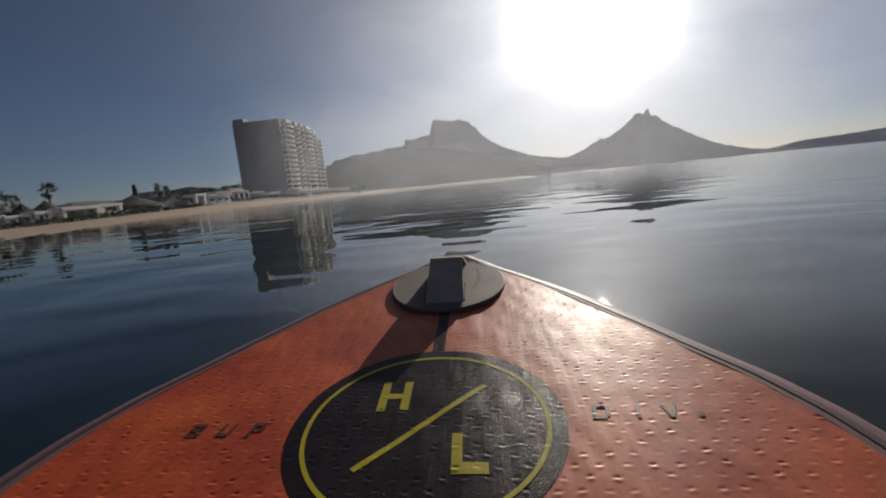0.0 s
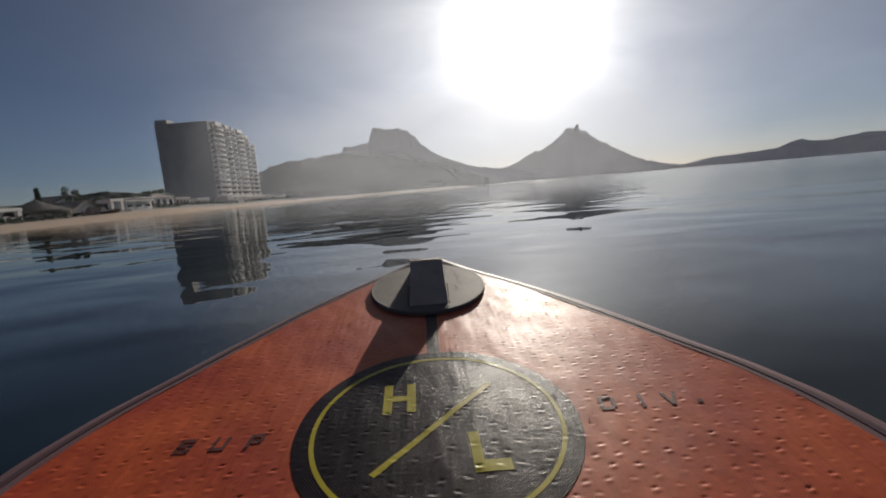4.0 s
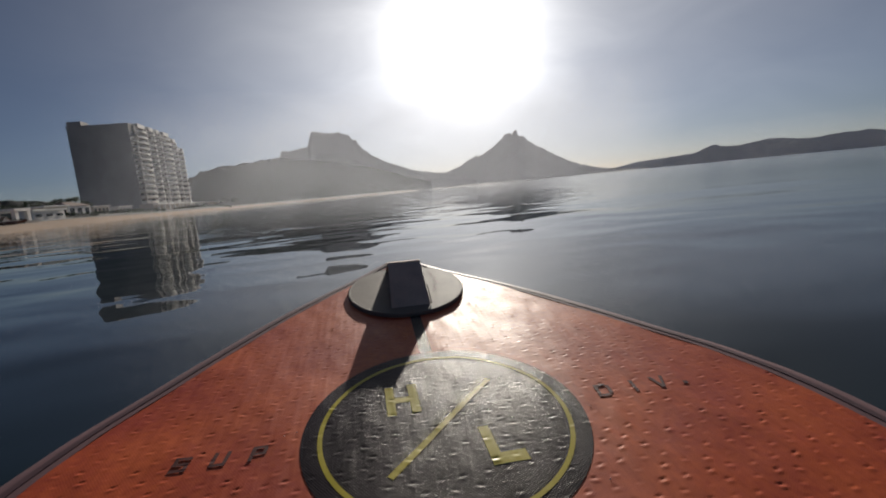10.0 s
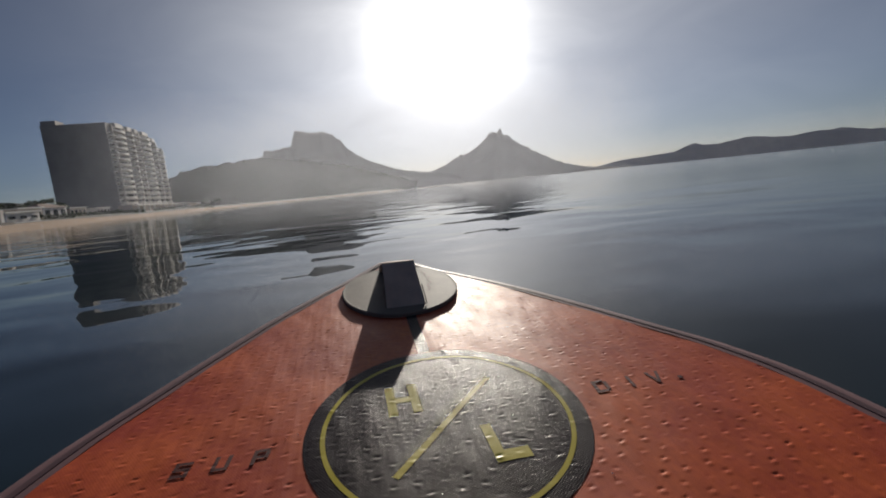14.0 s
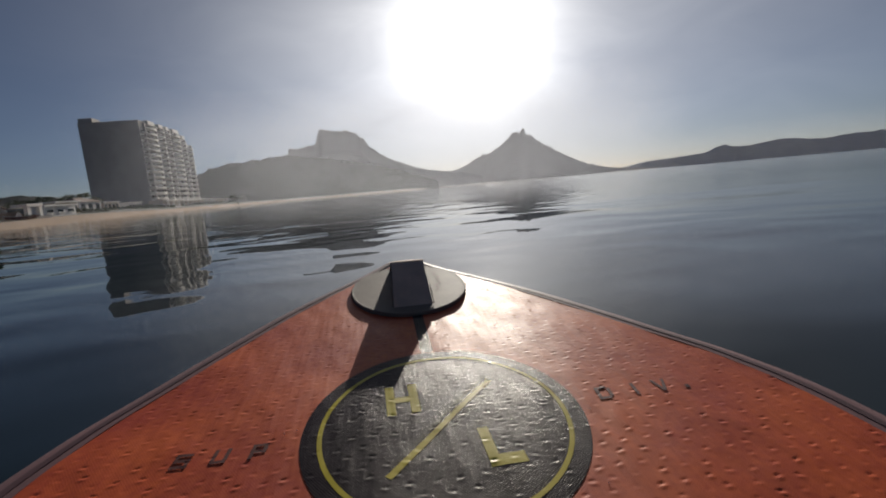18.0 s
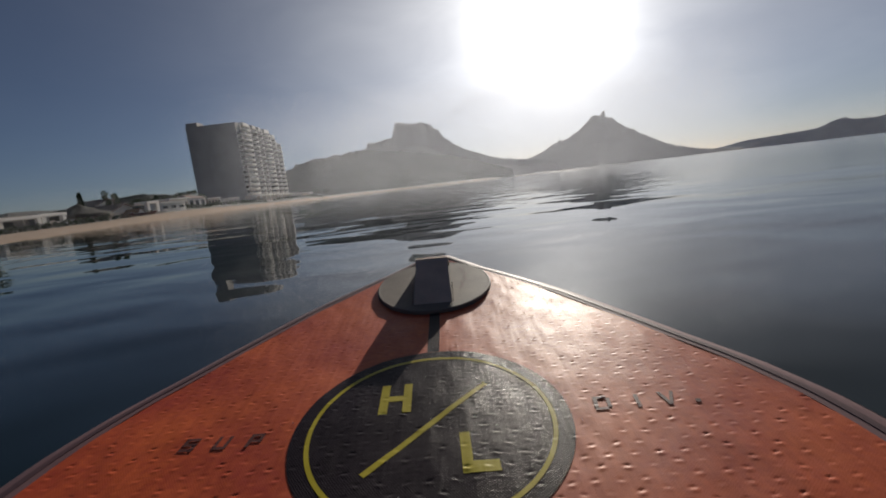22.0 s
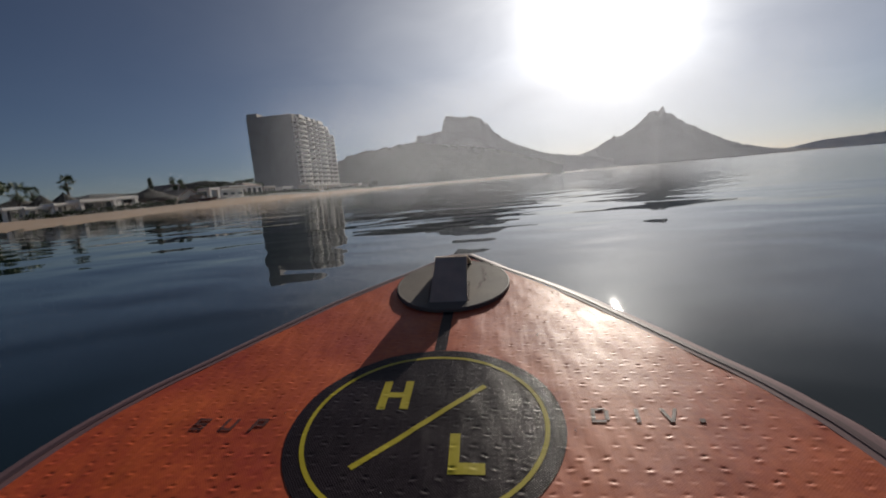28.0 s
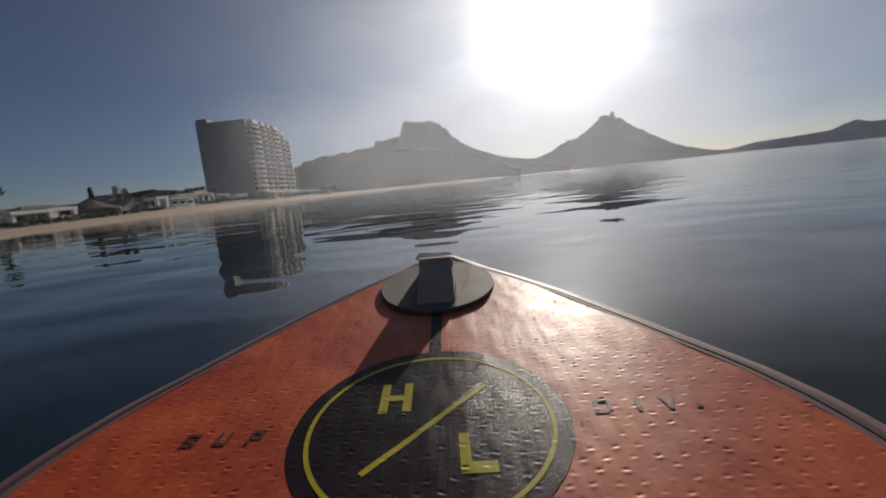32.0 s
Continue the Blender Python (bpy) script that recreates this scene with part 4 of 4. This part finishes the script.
def leafy(clumps, leaf, seed, count=16):
    """A crown of many small tilted leaves gathered in clumps: (x, y, z, radius)."""
    rnd = random.Random(seed)
    v, f = [], []
    for x, y, z, r in clumps:
        for _ in range(int(count * (1 + r * r * 1.4))):
            d = Vector((rnd.gauss(0, 1), rnd.gauss(0, 1), rnd.gauss(0, 1))).normalized() * r * rnd.uniform(0.55, 1.05)
            c = Vector((x, y, z)) + d
            a = Vector((rnd.gauss(0, 1), rnd.gauss(0, 1), rnd.gauss(0, 1))).normalized()
            b = a.cross(Vector((rnd.gauss(0, 1), rnd.gauss(0, 1), rnd.gauss(0, 1)))).normalized()
            s = leaf * rnd.uniform(0.6, 1.3)
            i = len(v)
            v += [c - a * s, c + b * s * 0.5, c + a * s, c - b * s * 0.5]
            f.append((i, i + 1, i + 2, i + 3))
    return v, f


def limb(v, f, a, b, r0, r1, n=6):
    a, b = Vector(a), Vector(b)
    ax = (b - a).normalized()
    s = ax.orthogonal().normalized()
    t = ax.cross(s)
    i = len(v)
    for p, r in ((a, r0), (b, r1)):
        for k in range(n):
            g = 2 * math.pi * k / n
            v.append(p + (s * math.cos(g) + t * math.sin(g)) * r)
    for k in range(n):
        f.append((i + k, i + (k + 1) % n, i + n + (k + 1) % n, i + n + k))


def tree(az, d, top, width, shape="round", label="dark green broadleaf tree behind the beach houses", base=None):
    z0 = ground_z(az, d) if base is None else base
    h = top - z0
    seed = int(abs(az) * 100)
    rnd = random.Random(seed)
    ob = thing("pine_tree" if shape == "pine" else "tree", pose(*at(az, d, z0)), label, "tree", "trees behind the beach")
    v, f = [], []
    clumps = []
    if shape == "pine":
        limb(v, f, (0, 0, -0.3), (0, 0, h * 0.97), 0.2, 0.03)
        for k in range(16):
            u = k / 15
            z, r = h * (0.18 + 0.8 * u), width / 2 * (1 - u) ** 0.8 + 0.1
            for j in range(5 if u < 0.7 else 3):
                a = rnd.uniform(0, 6.28)
                q = (r * 0.7 * math.cos(a), r * 0.7 * math.sin(a), z)
                limb(v, f, (0, 0, z - 0.1), q, 0.04, 0.01, 4)
                clumps.append((*q, max(0.25, r * 0.42)))
    else:
        fork = h * (0.35 if shape == "round" else 0.12)
        limb(v, f, (0, 0, -0.3), (0.1, 0, fork), 0.05 * h, 0.035 * h)
        for k in range(13):
            a, e = rnd.uniform(0, 6.28), rnd.uniform(-0.15, 1.0)
            q = (width * 0.36 * math.cos(a) * math.sqrt(max(0.05, 1 - e * e * 0.8)), width * 0.36 * math.sin(a), fork + (h - fork) * (0.42 + 0.42 * e))
            limb(v, f, (0.1, 0, fork), q, 0.018 * h, 0.006 * h, 5)
            clumps.append((*q, rnd.uniform(0.15, 0.24) * width))
    part("trunk", (v, f), BARK, ob)
    part("crown", leafy(clumps, 0.16 + 0.02 * width, seed, 60), LEAF, ob)
    return ob


def hedge(az0, az1, d, h, seed, label="dark clipped hedge along the sand"):
    p, q = at(az0, d), at(az1, d)
    n = max(3, int((q - p).length / 0.5))
    rnd = random.Random(seed)
    clumps = []
    for i in range(n):
        c = p.lerp(q, (i + 0.5) / n)
        az = az0 + (az1 - az0) * (i + 0.5) / n
        hh = h * rnd.uniform(0.65, 1.1)
        clumps += [(c.x + rnd.uniform(-0.4, 0.4), c.y, ground_z(az, d) + hh * 0.4, hh * 0.5), (c.x, c.y + rnd.uniform(-0.3, 0.3), ground_z(az, d) + hh * 0.72, hh * 0.36)]
    o = thing("hedge", Matrix.Identity(4), label, "hedge", "hedges along the beach")
    part("foliage", leafy(clumps, 0.2, seed, 26), LEAF, o)


# ---------------------------------------------------------------- beach houses
FRONT = 85            # the houses line the straight beach and look out over the bay


def facing(az, d, z=None):
    """A pose on the ground with x along the beach, away from the board, and y inland."""
    p = at(az, d, ground_z(az, d) if z is None else z)
    return Matrix.Translation(p) @ Matrix.Rotation(FRONT * RAD, 4, "Z")


def palapa(az, d, peak, width, eave):
    g = ground_z(az, d)
    ob = thing("palapa", facing(az, d), "conical palm-thatch sun shelter on wooden posts", "shelter", "palapas on the beach")
    rnd = random.Random(int(-az * 10))
    r, h = width / 2, peak - g
    e = max(1.6, eave - g)
    rows = []
    for k in range(9):
        u = k / 8
        rr = max(0.03, r * (1 - u) ** 1.15)
        zz = e + (h - e) * u
        rows.append([(rr * math.cos(a) * (1 + 0.05 * rnd.uniform(-1, 1)), rr * math.sin(a), zz + rnd.uniform(-0.06, 0.06)) for a in np.linspace(0, 2 * math.pi, 25)[:-1]])
        rows[-1].append(rows[-1][0])
    part("thatch_roof", grid_data(rows), THATCH, ob)
    fr = [[(r * 1.02 * math.cos(a), r * 1.02 * math.sin(a), e + 0.05 - (0.45 + 0.2 * rnd.random()) * k) for a in np.linspace(0, 2 * math.pi, 49)] for k in (0, 1)]
    part("fringe", grid_data(fr), THATCH, ob)
    for k in range(6):
        a = k * math.pi / 3
        v, f = [], []
        limb(v, f, (r * 0.8 * math.cos(a), r * 0.8 * math.sin(a), -0.3), (r * 0.8 * math.cos(a), r * 0.8 * math.sin(a), e + 0.2), 0.09, 0.08)
        part("post", (v, f), BARK, ob)


def pergola(az0, az1, d, top, label, beam=0.55, post=0.24):
    """A white slab on square columns with shaded rooms behind, from one bearing to the next."""
    p, u, k = at(az0, d), Vector((math.cos(FRONT * RAD), math.sin(FRONT * RAD))), math.tan(az1 * RAD)
    w = (k * p.y - p.x) / (u.x - k * u.y)
    g = ground_z(az0, d)
    ob = thing("terrace", facing(az0, d), label, "terrace", "beach terraces")
    h = top - g
    part("roof_slab", boxed(-0.3, w + 0.1, -0.5, 2.6, h - beam, h, bevel=0.03), STUCCO, ob)
    n = max(2, int(round(w / 5.0)) + 1)
    for k in range(n):
        x = 0.2 + (w - 0.5) * k / (n - 1)
        part("column", boxed(x - post, x + post, -post, post, -0.4, h - beam, bevel=0.02), STUCCO, ob)
    # dark wall and large dark panes imitate the shade inside the open terrace
    part("back_wall", boxed(0, w, 3.2, 3.5, -0.4, h - beam), CONCRETE, ob)
    for k in range(n - 1):
        x = 0.2 + (w - 0.5) * (k + 0.5) / (n - 1)
        part("window", boxed(x - 1.5, x + 1.5, 3.13, 3.19, 0.1, h - beam - 0.15), GLASS_DARK, ob)
    part("low_wall", boxed(-0.4, w, -2.0, -1.7, -0.6, 0.45, bevel=0.02), CONCRETE, ob)


def house(az, d, w, depth, h, roof="flat", mat=None, label="", bays=3, pitch=1.6, tiles=None, roof_label="brown-red clay tile roof"):
    mat, tiles = mat or STUCCO, tiles or TILE_ROOF
    ob = thing("beach_house", facing(az, d), label, "house", "beach houses")
    part("wall", boxed(-w / 2, w / 2, 0, depth, -0.6, h), mat, ob)
    if roof == "flat":
        part("roof", boxed(-w / 2 - 0.4, w / 2 + 0.4, -0.6, depth + 0.3, h, h + 0.35, bevel=0.03), STUCCO, ob)
    elif roof == "gable":
        o = 0.5
        bm = bmesh.new()
        for sx in (-1, 1):
            a = [(sx * (w / 2 + o), -o, h - 0.35), (sx * (w / 2 + o), depth + o, h - 0.35), (0, depth + o, h + pitch), (0, -o, h + pitch)]
            vs = [bm.verts.new(p) for p in a] + [bm.verts.new((x, y, z + 0.22)) for x, y, z in a]
            for q in ((0, 1, 2, 3), (4, 5, 6, 7), (0, 1, 5, 4), (1, 2, 6, 5), (2, 3, 7, 6), (3, 0, 4, 7)):
                bm.faces.new([vs[i] for i in q])
        part("roof", bm, tiles, ob, roof_label)
        for y0 in (0.0, depth - 0.25):
            bm = bmesh.new()
            a = [(-w / 2, y0, h - 0.02), (w / 2, y0, h - 0.02), (0, y0, h + pitch - 0.1)]
            vs = [bm.verts.new(p) for p in a] + [bm.verts.new((x, y + 0.25, z)) for x, y, z in a]
            for q in ((0, 1, 2), (3, 4, 5), (0, 1, 4, 3), (1, 2, 5, 4), (2, 0, 3, 5)):
                bm.faces.new([vs[i] for i in q])
            part("gable", bm, STUCCO, ob, "white gable wall")
    else:
        bm = bmesh.new()
        o = 0.5
        c = [bm.verts.new(p) for p in ((-w / 2 - o, -o, h), (w / 2 + o, -o, h), (w / 2 + o, depth + o, h), (-w / 2 - o, depth + o, h))]
        if roof == "hip":
            t = [bm.verts.new((-w * 0.22, depth / 2, h + pitch)), bm.verts.new((w * 0.22, depth / 2, h + pitch))]
        else:
            t = [bm.verts.new((w / 2 + o, -o, h + pitch)), bm.verts.new((w / 2 + o, depth + o, h + pitch))]
        if roof == "hip":
            for q in ((c[0], c[1], t[1], t[0]), (c[2], c[3], t[0], t[1]), (c[1], c[2], t[1]), (c[3], c[0], t[0])):
                bm.faces.new(q)
        else:
            for q in ((c[0], t[0], t[1], c[3]), (c[0], c[1], t[0]), (c[2], c[3], t[1]), (c[1], c[2], t[1], t[0])):
                bm.faces.new(q)
        bm.faces.new(reversed(c))
        part("roof", bm, tiles, ob, roof_label)
    for k in range(bays):
        x = -w / 2 + w * (k + 0.5) / bays
        win = part("window", boxed(x - w / bays * 0.28, x + w / bays * 0.28, -0.06, -0.01, 0.8, h - 0.75), GLASS_DARK, ob)
        part("lintel", boxed(x - w / bays * 0.32, x + w / bays * 0.32, -0.12, -0.002, h - 0.75, h - 0.6), STUCCO, win)
        part("sill", boxed(x - w / bays * 0.32, x + w / bays * 0.32, -0.2, -0.002, 0.68, 0.8), STUCCO, win)
    return ob


pergola(-53.65, -52.25, 93, rise(96, 1.3), "small white beach terrace with a square open frame", 0.45, 0.22)
pergola(-52.15, -50.15, 94, rise(96, 1.2), "weathered white beach terrace on square columns", 0.4, 0.22)
pergola(-50.05, -48.20, 95, rise(99, 1.35), "low white flat-roofed beach terrace with shaded rooms behind", 0.45, 0.24)
pergola(-48.05, -45.20, 96.5, rise(99, 1.55), "white beach terrace under a thick long roof beam", 0.48, 0.27)
pergola(-45.05, -43.35, 101, rise(105, 1.55), "white beach terrace with a broad end pillar", 0.52, 0.34)
palapa(-50.85, 113, rise(113, 2.35), 5.6, rise(113, 1.1))
palapa(-49.15, 116, rise(116, 2.4), 6.8, rise(116, 1.15))
palapa(-52.55, 116, rise(116, 2.25), 6.6, rise(116, 1.4))
palapa(-42.15, 110, rise(110, 2.25), 9.6, rise(110, 0.75))
house(-38.45, 116, 8.5, 8, 1.1, "gable", BEIGE, "low beach house with a steep brown-red tiled roof", 1, 1.7)
pergola(-36.50, -35.50, 113, rise(118, 1.75), "white square portal of an open beach pavilion", 0.5, 0.35)
house(-34.05, 140, 9, 6, 2.2, "flat", STUCCO, "low white flat-roofed beach house behind a hedge", 3)
house(-39.65, 150, 9, 8, 3.4, "gable", STUCCO, "white beach house under a low brown gable roof", 3, 1.5)
house(-33.5, 165, 8, 8, 3.2, "flat", BEIGE, "beige flat-roofed beach house", 3)
house(-31.7, 200, 10, 8, 3.6, "hip", STUCCO, "white beach house with a brown hipped roof", 3)
house(-30.0, 232, 9, 8, 3.6, "flat", BEIGE, "low beige beach house before the tower", 4)
house(-28.0, 250, 9, 8, 3.2, "flat", STUCCO, "white flat-roofed beach house before the tower", 4)
house(-20.6, 372, 9, 9, 3.8, "flat", STUCCO, "small white house beside the tower", 3)
house(-19.4, 380, 6, 7, 3.2, "flat", BEIGE, "small beige house beside the tower", 2)
house(-55.6, 112, 6, 7, 4.6, "hip", STUCCO, "white two-storey beach house among dark trees", 2)
house(-45.25, 135, 12, 8, 2.8, "hip", BEIGE, "beige beach house with a low dark roof", 4, 1.0, DARK_ROOF, "dark roof")

palm(-48.75, 122, rise(122, 3.85), 0.02, 1.15)
palm(-52.45, 112, rise(112, 3.25), -0.03, 1.2)
palm(-51.45, 124, rise(124, 2.95), 0.03, 1.0)
palm(-56.4, 108, rise(108, 5.3), 0.02, 1.25)
palm(-31.9, 240, rise(240, 2.4), 0.0, 1.7)
palm(-33.4, 215, rise(215, 2.25), 0.0, 1.4)
tree(-54.6, 108, rise(108, 3.9), 5.5, label="large dark rounded tree beside the beach terrace")
tree(-55.6, 104, rise(104, 3.3), 5.0)
tree(-41.90, 118, rise(118, 3.25), 1.5, "pine", "slender dark cypress-like pine behind the palapa")
tree(-39.45, 150, rise(150, 3.6), 3.8, "tall", "tall narrow dark tree behind the beach houses")
tree(-32.7, 210, rise(210, 2.5), 4.2, "round")
tree(-35.7, 190, rise(190, 2.35), 4.5)
tree(-34.3, 200, rise(200, 2.1), 5.5)
tree(-37.1, 200, rise(200, 2.2), 6.0)
tree(-31.2, 230, rise(230, 2.0), 5.0)
tree(-18.6, 395, rise(395, 1.2), 6.0)
tree(-17.5, 405, rise(405, 1.1), 6.0)
def beach_tent(az, d):
    """A low ridge tent: two canvas slopes on poles, closed by a pale end."""
    ob = thing("beach_tent", facing(az, d), "low tan canvas beach tent with a white triangular end", "tent")
    w, h, l = 1.5, 1.5, 3.4
    for sx in (-1, 1):
        rows = [[(sx * (0.02 + w * u), l * v, h * (1 - u) - 0.10 * math.sin(math.pi * v) * math.sin(math.pi * u) + o) for v in np.linspace(0, 1, 9)] for o, us in ((0.0, np.linspace(0, 1, 7)), (0.03, np.linspace(1, 0, 7))) for u in us]
        part("canvas_slope", grid_data(rows), CANVAS, ob, smooth=True)
    bm = bmesh.new()
    a = [(-w * 0.97, 0.12, 0.02), (w * 0.97, 0.12, 0.02), (0, 0.12, h * 0.96)]
    vs = [bm.verts.new(p) for p in a] + [bm.verts.new((x, y + 0.03, z)) for x, y, z in a]
    for q in ((0, 1, 2), (5, 4, 3), (0, 3, 4, 1), (1, 4, 5, 2), (2, 5, 3, 0)):
        bm.faces.new([vs[i] for i in q])
    part("end_panel", bm, STUCCO, ob, "white triangular end panel")
    for y in (0.05, l - 0.05):
        v, f = [], []
        limb(v, f, (0, y, -0.2), (0, y, h), 0.035, 0.03)
        part("pole", (v, f), BARK, ob)


def beached_boat(az, d, turn, label):
    """A small open boat drawn up on the sand."""
    g = ground_z(az, d)
    ob = thing("rowing_boat", Matrix.Translation(at(az, d, g)) @ Matrix.Rotation(turn * RAD, 4, "Z"), label, "boat")
    rows = []
    for k in range(9):
        a = -math.pi / 2 + math.pi * k / 8
        rows.append([(x, math.sin(a) * 0.85 * max(0.03, 1 - (abs(x) / 2.3) ** 2.6), 0.62 - math.cos(a) * 0.6 * (1 - 0.5 * (abs(x) / 2.3) ** 3) + 0.18 * (x / 2.3) ** 2) for x in np.linspace(-2.2, 2.2, 15)])
    part("hull", grid_data(rows), BOAT, ob, smooth=True)
    for sy in (-1, 1):
        rows = [[(x, sy * (0.85 + o) * max(0.03, 1 - (abs(x) / 2.3) ** 2.6), 0.62 + u + 0.18 * (x / 2.3) ** 2) for x in np.linspace(-2.2, 2.2, 15)] for o, u in ((-0.05, 0.0), (-0.05, 0.06), (0.04, 0.06), (0.04, 0.0))]
        part("gunwale", grid_data(rows), STUCCO, ob)
    for x in (-0.9, 0.5):
        part("thwart", boxed(x - 0.13, x + 0.13, -0.7, 0.7, 0.48, 0.53), BARK, ob)


CANVAS = material("tan_canvas", (0.36, 0.22, 0.13), (0.27, 0.165, 0.10), rough=0.9, scale=1.2, fine=14, bump=0.3, bump_dist=0.02)
BOAT = material("dark_red_boat_paint", (0.12, 0.045, 0.035), (0.07, 0.03, 0.025), rough=0.5, scale=1.5, fine=12, bump=0.2, bump_dist=0.01)
beach_tent(-37.05, 108)
beached_boat(-36.9, 103, 30, "small dark red boat drawn up on the sand")
hedge(-57.8, -53.5, 99, 2.2, 1)
hedge(-52.8, -43.7, 90, 0.95, 2)
hedge(-43.7, -39.9, 98, 1.15, 3)
hedge(-39.55, -35.85, 112, 0.8, 4)
hedge(-34.8, -30.3, 150, 1.3, 5)
hedge(-30.5, -24.5, 225, 1.6, 6)
hedge(-24.0, -18.0, 330, 1.8, 7)
